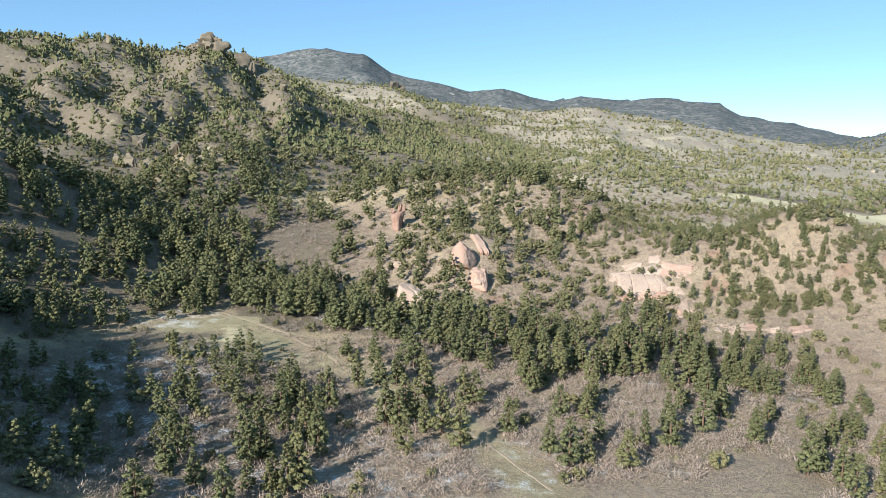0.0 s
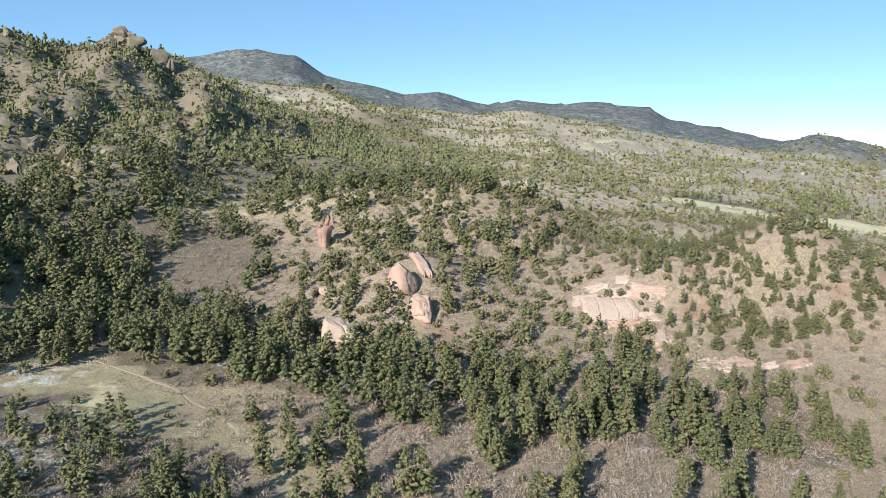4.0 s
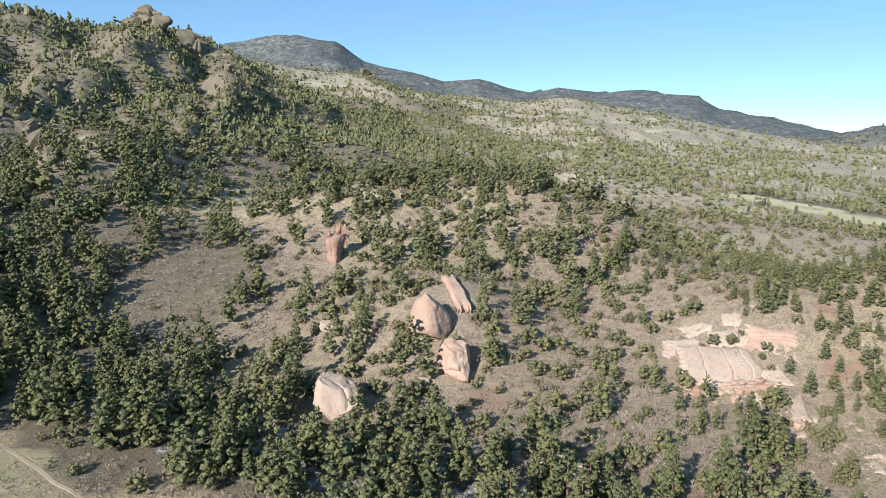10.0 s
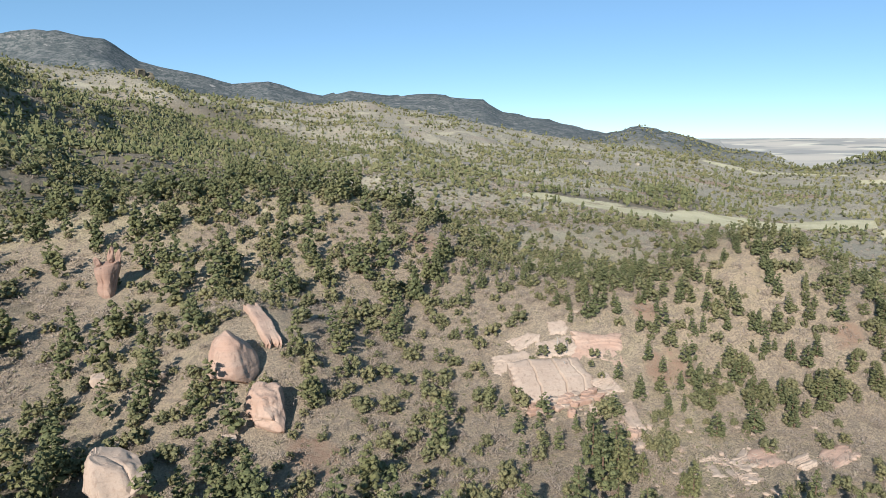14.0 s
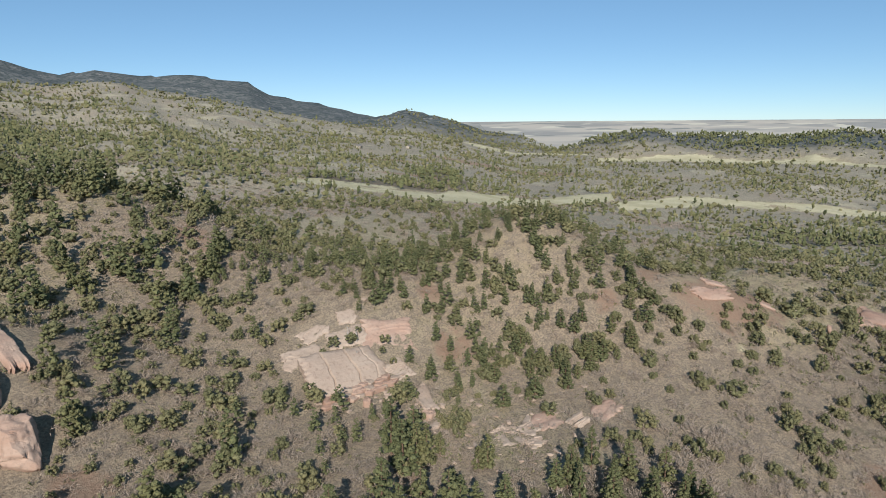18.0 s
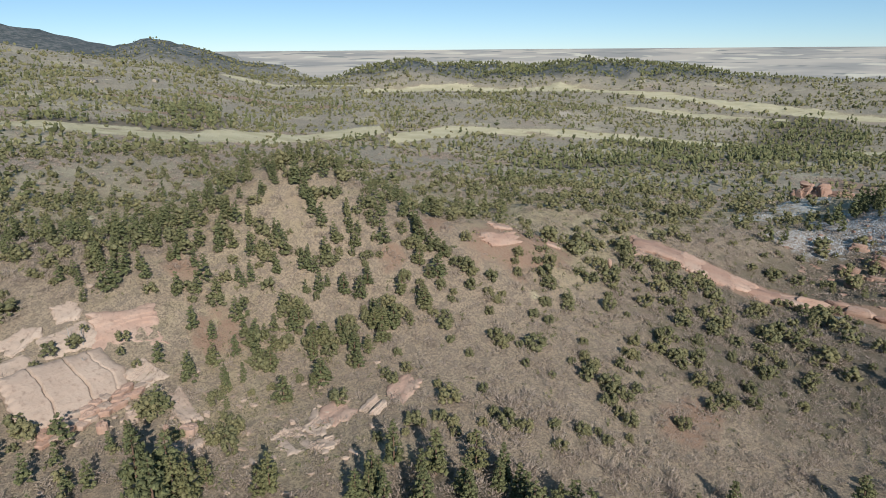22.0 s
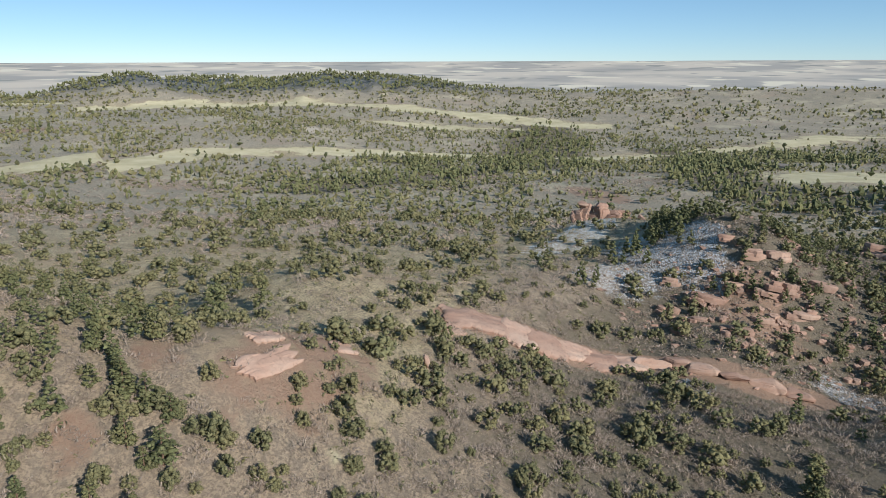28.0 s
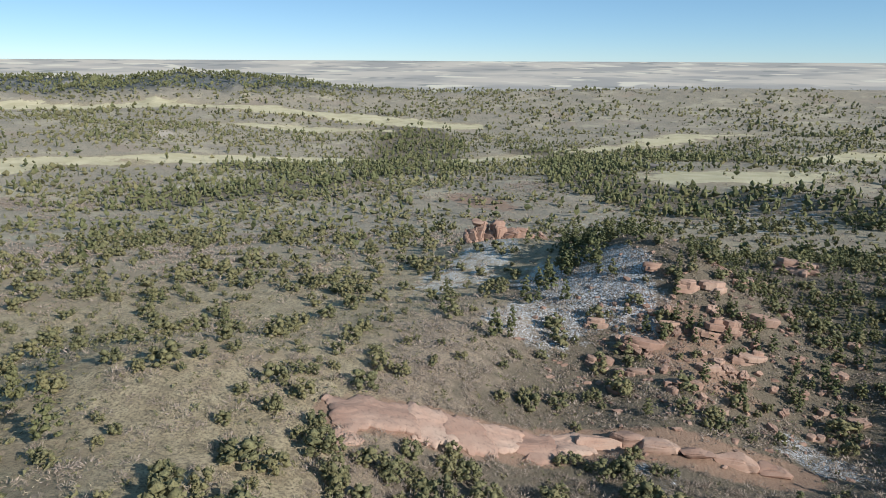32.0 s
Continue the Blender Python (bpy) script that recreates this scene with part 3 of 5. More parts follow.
def crown(kind, seed, clumps, per, leaf=0.6):
    """Foliage of a tree one metre high: clumps of leaf sprays round a ragged heart; few clumps give a far tree."""
    g = np.random.default_rng(seed)
    n = clumps
    turn = g.uniform(0, 1.2, n) + np.arange(n) * 2.4
    if n <= 3:
        stack = (np.arange(n) + 0.5) / n
        if kind == "pine":
            at = np.stack([g.normal(size=n) * 0.03, g.normal(size=n) * 0.03, 0.22 + 0.62 * stack], 1)
            return clusters(at, 0.26 - 0.14 * stack, seed, 1.3, 0.6)
        at = np.stack([g.normal(size=n) * 0.22, g.normal(size=n) * 0.22, np.full(n, 0.42)], 1)
        return clusters(at, np.full(n, 0.58 if n < 2 else 0.44), seed, 0.85, 0.55)
    if kind == "pine":
        slim = g.uniform(0.8, 1.15)
        share = (np.arange(n) + g.uniform(0.2, 0.8, n)) / n
        h = 0.16 + 0.80 * share ** 1.1
        wide = slim * 0.25 * np.clip(1.05 - h, 0.03, 1) ** 0.8 * np.where(h < 0.26, 0.75, 1.0)
        reach = wide * g.uniform(0.35, 1.0, n) ** 0.5
        at = np.stack([reach * np.cos(turn), reach * np.sin(turn), h - 0.15 * reach], 1)
        radii = (0.038 + 0.062 * np.clip(1 - h, 0, 1)) * g.uniform(0.75, 1.3, n) * (24.0 / n) ** 0.35
        heart = clusters(at * np.array([0.85, 0.85, 1]), radii * 0.95, seed, 0.7, 0.3)
        return joined(heart, sprays(at, radii, per, seed + 1, leaf, 0.6))
    h = 0.14 + 0.64 * (np.arange(n) + g.uniform(0, 1, n)) / n
    reach = 0.43 * np.sqrt(np.clip(1 - ((h - 0.36) / 0.56) ** 2, 0.05, 1)) * g.uniform(0.3, 1.0, n) ** 0.4
    at = np.stack([reach * np.cos(turn), reach * np.sin(turn), h], 1)
    radii = 0.150 * g.uniform(0.7, 1.35, n) * (16.0 / n) ** 0.33
    heart = clusters(at * np.array([0.9, 0.9, 0.97]), radii * 1.0, seed, 0.9, 0.25)
    return joined(heart, sprays(at, radii, per, seed + 1, leaf, 0.85))


def tapered(points, radii, sides=6):
    """A round limb through the given places."""
    verts, faces = [], []
    for p, r in zip(points, radii):
        for k in range(sides):
            t = 2 * math.pi * k / sides
            verts.append((p[0] + r * math.cos(t), p[1] + r * math.sin(t), p[2]))
    for i in range(len(points) - 1):
        for k in range(sides):
            q = (k + 1) % sides
            faces.append((i * sides + k, i * sides + q, (i + 1) * sides + q, (i + 1) * sides + k))
    return np.array(verts), np.array(faces)


def trunk(kind, seed):
    if kind == "pine":
        return tapered([(0, 0, -0.06), (0.005, 0, 0.3), (0, 0.006, 0.65), (0, 0, 0.96)], [0.022, 0.017, 0.011, 0.003])
    return tapered([(0, 0, -0.08), (0.02, 0.01, 0.15), (-0.01, 0.02, 0.5)], [0.05, 0.04, 0.015])


def limb(kind, seed):
    t = random.Random(seed).uniform(0, 6.28)
    c, s = math.cos(t), math.sin(t)
    if kind == "pine":
        h = 0.2 + 0.5 * (seed % 7) / 7
        return tapered([(0, 0, h), (0.17 * c * (1.1 - h), 0.17 * s * (1.1 - h), h + 0.02)], [0.008, 0.003], 4)
    return tapered([(0, 0, 0.03), (0.2 * c, 0.2 * s, 0.24), (0.34 * c, 0.34 * s, 0.46)], [0.03, 0.02, 0.008], 4)


def part(name, shape, material, parent=None, label="", smooth=False):
    mesh = raw_mesh(name, *shape) if isinstance(shape, tuple) else shape
    if not mesh.materials:
        mesh.materials.append(material)
    if smooth:
        mesh.polygons.foreach_set("use_smooth", np.ones(len(mesh.polygons), bool))
        mesh.set_sharp_from_angle(angle=radians(32 if name != "crown" else 180))
    ob = new(name, mesh)
    ob.parent = parent
    return tagged(ob, label)


def tree(kind, seed):
    top = new("pine_tree" if kind == "pine" else "juniper")
    if kind == "pine":
        tagged(top, "tall green ponderosa pine with a bare lower trunk", "tree", "ponderosa pines of the valley")
        part("trunk", trunk(kind, seed), PINE_BARK, top)
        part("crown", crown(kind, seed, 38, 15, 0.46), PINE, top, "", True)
    else:
        tagged(top, "round olive green juniper bush on the dry slope", "tree", "junipers of the hillsides")
        part("trunk", trunk(kind, seed), JUNIPER_BARK, top)
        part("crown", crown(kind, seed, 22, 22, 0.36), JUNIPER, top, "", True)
    for k in range(2):
        part("limb", limb(kind, seed * 3 + k), PINE_BARK if kind == "pine" else JUNIPER_BARK, top)
    return top


def strew(name, shapes, places, sizes, material, label, category, squat=None, soft=True):
    """Many alike plants as one mesh: each a turned and scaled copy of one of the shapes."""
    g = np.random.default_rng(len(places))
    which = g.integers(0, len(shapes), len(places))
    turn = g.uniform(0, 2 * np.pi, len(places))
    tint = g.uniform(0, 1, len(places))
    squat = g.uniform(0.85, 1.2, len(places)) if squat is None else squat
    verts, faces, tints, base = [], [], [], 0
    for k, (v, f) in enumerate(shapes):
        on = np.nonzero(which == k)[0]
        c, s = np.cos(turn[on])[:, None], np.sin(turn[on])[:, None]
        wide = (sizes[on] * squat[on])[:, None]
        x = (v[None, :, 0] * c - v[None, :, 1] * s) * wide + places[on, 0][:, None]
        y = (v[None, :, 0] * s + v[None, :, 1] * c) * wide + places[on, 1][:, None]
        z = v[None, :, 2] * sizes[on][:, None] + places[on, 2][:, None]
        verts.append(np.stack([x, y, z], -1).reshape(-1, 3))
        faces.append((f[None] + (np.arange(len(on)) * len(v))[:, None, None] + base).reshape(-1, f.shape[1]))
        tints.append(np.repeat(tint[on], len(v)))
        base += len(on) * len(v)
    mesh = raw_mesh(name, np.concatenate(verts), np.concatenate(faces))
    mesh.attributes.new("tint", "FLOAT", "POINT").data.foreach_set("value", np.concatenate(tints).astype(np.float32))
    mesh.polygons.foreach_set("use_smooth", np.full(len(mesh.polygons), soft))
    mesh.materials.append(material)
    return tagged(new(name, mesh), label, category, kind="stuff")


def bare_rock(x, y):
    """Places that are rock or path and carry no plants."""
    k = band(x, y, RIB_LINE, 4.5)
    for cx, cy, u, v, t in ((74, 244, 13, 9, 90), (74, 257, 10, 6, 90), (87, 249, 6, 6, 0), (7, 252, 6, 6, 0), (12, 242, 5, 5, 0), (-12, 227, 6, 6, 0), (-14, 222, 4, 4, 0), (158.5, 215, 8, 4, 100), (14, 267, 4, 9, -15), (-20, 306, 4, 4, 0), (380, 166, 12, 19, 0)):
        k = np.maximum(k, patch(x, y, cx, cy, u * 0.8, v * 0.8, t))
    return k


def tree_density(x, y):
    """Trees for each square metre, and the share of them that are pines."""
    c = cover(x, y)
    r = np.hypot(x - 5, y - 60)
    wob = fractal(x, y, 45, 3, 61)
    d = np.where((r > 380) & (x < 320) & (y > 300), 1 / 17.0, 1 / 70.0) * np.clip(1 + 0.9 * wob, 0.15, 2)
    pines = np.full(np.shape(x), 0.12)
    belt = np.maximum(band(x, y, PINE_BELT, 17), patch(x, y, -98, 250, 26, 24)) * (1 - step(420, 560, r))
    d, pines = np.where(belt > 0.4, 1 / 17.0, d), np.where(belt > 0.4, 0.93, pines)
    low = (y < 185) & (x < 125) & (belt < 0.4)
    d, pines = np.where(low, (1 / 27.0) * np.clip(1 + 1.5 * wob, 0.15, 2.2) * np.where(x < -20, 1.1, 0.6), d), np.where(low, 0.62, pines)
    dark = patch(x, y, -175, 262, 70, 32, 10) > 0.5
    d, pines = np.where(dark, 1 / 28.0, d), np.where(dark, 0.85, pines)
    knoll = (patch(x, y, 22, 330, 60, 50) > 0.6) | (patch(x, y, 28, 278, 62, 48) > 0.5)
    d = np.where(knoll & ~(belt > 0.4), 1 / 9.0 * np.clip(1 + 0.6 * wob, 0.3, 2), d)
    butte = mound(x, y, 134, 258, 1, 36, 27, 60)
    d, pines = np.where(butte > 0.3, (1 / 8.0) * np.clip(1 + 0.8 * fractal(x, y, 22, 3, 63), 0.3, 2), d), np.where(butte > 0.3, 0.5, pines)
    crest = band(x, y, ((70, 292), (100, 290), (128, 276), (150, 268), (168, 250)), 10)
    d, pines = np.where(crest > 0.3, 1 / 14.0, d), np.where(crest > 0.3, 0.95, pines)
    apron = (mound(x, y, 175, 185, 1, 60, 26, 110) > 0.4) & (butte < 0.35)
    d, pines = np.where(apron, 1 / 16.0, d), np.where(apron, 0.0, pines)
    shelf = band(x, y, ((160, 236), (180, 228), (205, 214), (232, 202), (248, 184)), 6)
    d, pines = np.where(shelf > 0.4, 1 / 34.0, d), np.where(shelf > 0.4, 0.05, pines)
    cove = band(x, y, ((63, 243), (59, 236), (60, 226), (64, 215), (74, 211)), 6) > 0.4
    d, pines = np.where(cove, 1 / 10.0, d), np.where(cove, 0.65, pines)
    north = band(x, y, NORTH_WOOD, 12)
    d, pines = np.where(north > 0.3, np.where(x < 300, 1 / 40.0, 1 / 15.0), d), np.where(north > 0.3, 0.92, pines)
    plateau = (x > 175) & (r < 520) & (north < 0.3) & (shelf < 0.4) & (y > 165) & (butte < 0.3) & ~((x < 215) & (y < 215))
    d, pines = np.where(plateau, (1 / 50.0) * np.clip(1 + 1.2 * wob, 0.15, 2.2), d), np.where(plateau, 0.05, pines)
    east = (x > 300) & (north < 0.3) & (r >= 480)
    d = np.where(east, (1 / 23.0) * np.clip(0.75 + 1.7 * fractal(x, y, 130, 4, 77) + 1.1 * fractal(x, y, 34, 3, 71), 0.12, 2.2), d)
    for line, half in DARK_WOODS:
        w = band(x + 25 * wob, y, line, half * 1.3)
        d, pines = np.where(w > 0.3, 1 / 18.0 * np.clip(1 + 1.3 * fractal(x, y, 40, 3, 83), 0.2, 2), d), np.where(w > 0.3, 0.6, pines)
    left = step(265, 330, r + 60 * wob) * step(-90, 170, 60 + 0.12 * (y - 300) - x + 60 * wob) * np.maximum(step(-60, -95, x + 30 * wob), step(400, 450, y + 40 * wob)) * ~dark
    slope = (1 / 15.0) * np.clip(1.1 + 1.4 * fractal(x, y, 90, 4, 79), 0.45, 2.2)
    d, pines = d + (slope - d) * left, pines + (0.2 - pines) * left
    shade = (height(x - 7.4, y - 9.5) - height(x + 7.4, y + 9.5)) / 24
    d = np.where((r > 360) & (x < 250) & (y > 330), d * np.clip(1.1 + 2.4 * shade, 0.45, 2.0), d)
    thick = np.maximum(patch(x, y, -128, 222, 34, 26, 20), patch(x, y, -104, 322, 34, 17, 160))
    d, pines = np.where(thick > 0.5, 1 / 22.0, d), np.where(thick > 0.5, 0.75, pines)
    flank = (patch(x, y, -66, 318, 42, 42) > 0.4) & ~(thick > 0.5) & ~(belt > 0.4)
    d, pines = np.where(flank, 1 / 26.0, d), np.where(flank, 0.4, pines)
    bank = patch(x, y, -62, 291, 15, 11, 20) > 0.5
    d = np.where(bank, 1 / 200.0, d)
    hog = mound(x, y, 1940, 1040, 1, 480, 110, 153)
    d, pines = np.where(hog > 0.3, 1 / 16.0 * np.clip(1 + 2.0 * fractal(x, y, 120, 3, 73), 0.2, 2), d), np.where(hog > 0.3, 0.85, pines)
    crag = patch(x, y, 264, 116, 30, 17, 10) > 0.5
    d, pines = np.where(crag, 1 / 20.0, d), np.where(crag, 0.05, pines)
    lee = patch(x, y, 312, 84, 46, 24, 125)
    d, pines = np.where(lee > 0.5, 1 / 13.0, d), np.where(lee > 0.5, 0.5, pines)
    south = mound(x, y, 345, 70, 1.5, 55, 34, 140)
    d, pines = np.where((south > 0.6) & ~(lee > 0.5), 1 / 13.0, d), np.where((south > 0.6) & ~(lee > 0.5), 0.6, pines)
    d = d * np.clip(1 - 1.2 * c["open"], 0.06, 1) * (1 - 0.95 * bare_rock(x, y)) * (1 - 0.5 * np.clip(c["red"], 0, 1)) * np.where(r < 420, 1 - 0.3 * np.clip(c["scrub"], 0, 1), 1)
    return d, pines


def sow(count, low, high, density, top, b_low=-42, b_high=128):
    """Places strewn between two distances from the valley's eye point, as thick as density says, which is at most top."""
    area = math.pi * (high ** 2 - low ** 2) * (b_high - b_low) / 360
    n = int(min(count, area * top))
    r = np.sqrt(rng.uniform(low ** 2, high ** 2, n))
    b = np.radians(rng.uniform(b_low, b_high, n))
    x, y = 60 + r * np.sin(b), 120 + r * np.cos(b)
    keep = rng.uniform(0, top, n) < density(x, y)
    x, y = x[keep], y[keep]
    return np.stack([x, y, height(x, y)], 1)


def flight_gap(x, y):
    """Metres, on the plan, from the stretch of valley that the flight follows."""
    best = np.full(np.shape(x), 1e9)
    for cx, cy in ((0, 40), (3, 85), (5, 120), (40, 150), (80, 168), (115, 178)):
        best = np.minimum(best, np.hypot(x - cx, y - cy))
    return best


def plant_trees():
    top = 1 / 6.5
    near = sow(400000, 6, 330, lambda x, y: tree_density(x, y)[0], top, -100, 150)
    near = near[(near[:, 1] > 85) | (near[:, 0] > 150)]
    ledge = np.array([(70.5, 251.5), (73.5, 252.5), (77, 251), (81.5, 245), (83.5, 247), (82, 241.5), (66, 238), (80, 252.5), (63, 243), (62.5, 240)])
    near = np.concatenate([np.column_stack([ledge, height(ledge[:, 0], ledge[:, 1]) + 0.8]), near])
    share = tree_density(near[:, 0], near[:, 1])[1]
    is_pine = rng.uniform(size=len(near)) < share
    is_pine[:len(ledge)] = False
    order = np.argsort(flight_gap(near[:, 0], near[:, 1]))
    for kind, flag, sizes in (("pine", is_pine, (6.2, 11.6)), ("juniper", ~is_pine, (1.5, 3.9))):
        rows = [i for i in order if flag[i]]
        models = [tree(kind, 40 + k) for k in range(5)]
        used = [False] * 5
        for j, i in enumerate(rows[:300]):
            hill = kind == "pine" and mound(near[i, 0], near[i, 1], 128, 258, 1, 42, 32, 60) > 0.3
            s = (sizes[0] + (sizes[1] - sizes[0]) * rng.uniform() ** (1 if kind == "pine" else 1.6)) * (0.5 if hill else 0.72 if kind == "pine" and near[i, 0] > 72 else 1)
            w = s * (1.3 if hill else 1)
            m = Matrix.LocRotScale(Vector(near[i]) - Vector((0, 0, 0.15)), Euler((0, 0, rng.uniform(0, 6.28))), (w * rng.uniform(0.85, 1.25), w * rng.uniform(0.85, 1.25), s))
            k = j % 5
            if not used[k]:
                models[k].matrix_basis, used[k] = m, True
            else:
                copy = copy_thing(models[k], Matrix())
                copy.matrix_basis = m
        rest = near[rows[300:]]
        away = flight_gap(rest[:, 0], rest[:, 1])
        for depth, clumps, per, leaf, low, high in ((0, 22, 9, 0.56, 0, 140), (1, 15, 7, 0.66, 140, 215), (2, 9, 5, 0.80, 215, 999)) if kind == "pine" else ((0, 14, 13, 0.42, 0, 140), (1, 10, 8, 0.50, 140, 215), (2, 6, 6, 0.60, 215, 999)):
            batch = rest[(away >= low) & (away < high)]
            x, y = batch[:, 0], batch[:, 1]
            shapes = [crown(kind, 90 + 10 * depth + k, clumps, per, leaf) for k in range(7)]
            if kind == "pine":
                small = (mound(x, y, 122, 268, 1, 52, 34, 60) > 0.25) | ((x > 235) & ~(band(x, y, NORTH_WOOD, 14) > 0.3))
                strew("pine_grove", shapes, batch, rng.uniform(*sizes, len(batch)) * np.where(small, 0.52, np.where((x > 235) | ((y < 185) & (x < 60)) | (x > 72), 0.75, 1)), PINE, "stand of green ponderosa pines on the valley floor", "trees")
            else:
                grow = np.where(x > 170, 1.25, 1.0)
                strew("juniper_slope", shapes, batch, sizes[0] + (sizes[1] - sizes[0]) * rng.uniform(size=len(batch)) ** 1.9 * grow, JUNIPER, "olive green junipers dotted over the dry hillsides", "trees", rng.uniform(0.9, 1.35, len(batch)))
    for name, low, high, thin, clumps, per, grow in (("mid_woods", 330, 480, 0.66, 5, 4, 1.12), ("back_woods", 480, 700, 0.60, 2, 0, 1.15), ("far_woods", 700, 1350, 0.36, 1, 0, 1.3), ("distant_woods", 1350, 2500, 0.09, 1, 0, 2.0)):
        at = sow(4000000, low, high, lambda x, y: tree_density(x, y)[0] * thin * (1 + 0.9 * step(-20, -120, x) * (low > 400)) * (1 + 1.6 * (mound(x, y, 1950, 1040, 2.5, 480, 130, 153) if low > 1000 else 0)), 0.05 * thin * (1.6 if low < 400 else 3.0 if low < 1000 else 3.5), -58 if low < 1000 else -42, 122)
        share = tree_density(at[:, 0], at[:, 1])[1]
        is_pine = rng.uniform(size=len(at)) < share
        a, b = at[is_pine], at[~is_pine]
        strew("pine_" + name, [crown("pine", 130 + k, max(clumps, 2) if low < 1000 else 1, per, 1.1) for k in range(8)], a, rng.uniform(3.0, 8.6, len(a)) * grow, PINE, "scattered pines over the distant foothills", "trees", None, low < 400)
        strew("juniper_" + name, [crown("juniper", 150 + k, clumps, per, 0.95) for k in range(8)], b, (1.1 + 3.0 * rng.uniform(size=len(b)) ** 1.8) * grow, JUNIPER, "junipers and scrub oak over the distant foothills", "trees", None, low < 400)


def shrub(seed):
    """A low evergreen shrub one metre high: loose sprays round its middle."""
    g = np.random.default_rng(seed)
    return tufts(g.normal(size=(8, 3)) * np.array([0.38, 0.38, 0.2]) + np.array([0, 0, 0.35]), 0.4, seed, 0.3)


def bush(seed, twigs, thick=0.03, long=0.19):
    """A leafless thicket one metre high: a dome full of short fine twigs that point up and outwards."""
    g = np.random.default_rng(seed)
    out = g.normal(size=(twigs, 3))
    out[:, 2] = np.abs(out[:, 2])
    out /= np.linalg.norm(out, axis=1, keepdims=True)
    mid = out * g.uniform(0.35, 1.0, (twigs, 1)) ** 0.6 * np.array([0.72, 0.72, 0.85])
    aim = out + np.array([0, 0, 0.5]) + 0.5 * g.normal(size=(twigs, 3))
    aim *= long * g.uniform(0.6, 1.3, (twigs, 1)) / np.linalg.norm(aim, axis=1, keepdims=True)
    side = np.cross(aim, g.normal(size=(twigs, 3)))
    side *= thick / np.linalg.norm(side, axis=1, keepdims=True)
    return np.stack([mid - aim - side, mid - aim * 0.6 + side, mid + aim], 1).reshape(-1, 3), np.arange(3 * twigs).reshape(-1, 3)


def plant_brush():
    def thick(x, y):
        c = cover(x, y)
        k = 0.018 + 0.30 * c["scrub"] ** 1.3
        return k * (1 - 0.97 * bare_rock(x, y)) * np.clip(1 - 1.1 * c["open"], 0.03, 1) * (1 - 0.5 * c["red"])
    at = sow(900000, 10, 310, thick, 0.30, -100, 150)
    at = at[(at[:, 1] > 85) | (at[:, 0] > 150)]
    away = flight_gap(at[:, 0], at[:, 1])
    for twigs, width, low, high in ((44, 0.030, 0, 125), (14, 0.065, 125, 999)):
        batch = at[(away >= low) & (away < high)]
        strew("bare_scrub", [bush(200 + k, twigs, width) for k in range(8)], batch, rng.uniform(0.7, 1.9, len(batch)) * np.where((batch[:, 1] < 195) & (batch[:, 0] < 125), 1.25, 1), BRUSH, "leafless grey scrub oak thicket", "brush", rng.uniform(1.0, 1.7, len(batch)))
    at = sow(900000, 300, 760, lambda x, y: thick(x, y) * 0.4, 0.06, -36, 122)
    strew("far_scrub", [bush(210 + k, 11, 0.085, 0.28) for k in range(6)], at, rng.uniform(1.2, 2.3, len(at)), BRUSH, "leafless grey scrub oak over the valley", "brush", rng.uniform(1.2, 2.2, len(at)))
    at = sow(900000, 10, 300, lambda x, y: 0.19 * (1 - 0.97 * bare_rock(x, y)) * np.clip(1 - 1.1 * cover(x, y)["meadow"], 0.05, 1) * np.clip(0.5 + 1.4 * fractal(x, y, 40, 3, 97), 0.05, 1), 0.19, -70, 140)
    at = at[(at[:, 1] > 90) | (at[:, 0] > 150)]
    strew("low_shrubs", [shrub(240 + k) for k in range(8)], at, rng.uniform(0.3, 1.1, len(at)), JUNIPER, "low dark evergreen shrubs between the junipers", "shrubs")
    at = sow(900000, 10, 240, lambda x, y: 0.3 * (1 - 0.97 * bare_rock(x, y)) * np.clip(0.6 + fractal(x, y, 14, 3, 95), 0, 1), 0.3, -70, 130)
    at = at[(at[:, 1] > 100) | (at[:, 0] > 150)]
    strew("grass_tussocks", [bush(220 + k, 5, 0.10, 0.4) for k in range(4)], at, rng.uniform(0.25, 0.6, len(at)), TUSSOCK, "pale dry bunch grass", "grass", rng.uniform(1.0, 2.0, len(at)))


plant_trees()
plant_brush()

# ---- rocks ----
def noise3(p, size, seed):
    return (noise2(p[:, 0] + p[:, 2] * 0.31, p[:, 1], size, seed) + noise2(p[:, 1], p[:, 2], size, seed + 5) + noise2(p[:, 2], p[:, 0] + p[:, 1] * 0.27, size, seed + 9)) / 2


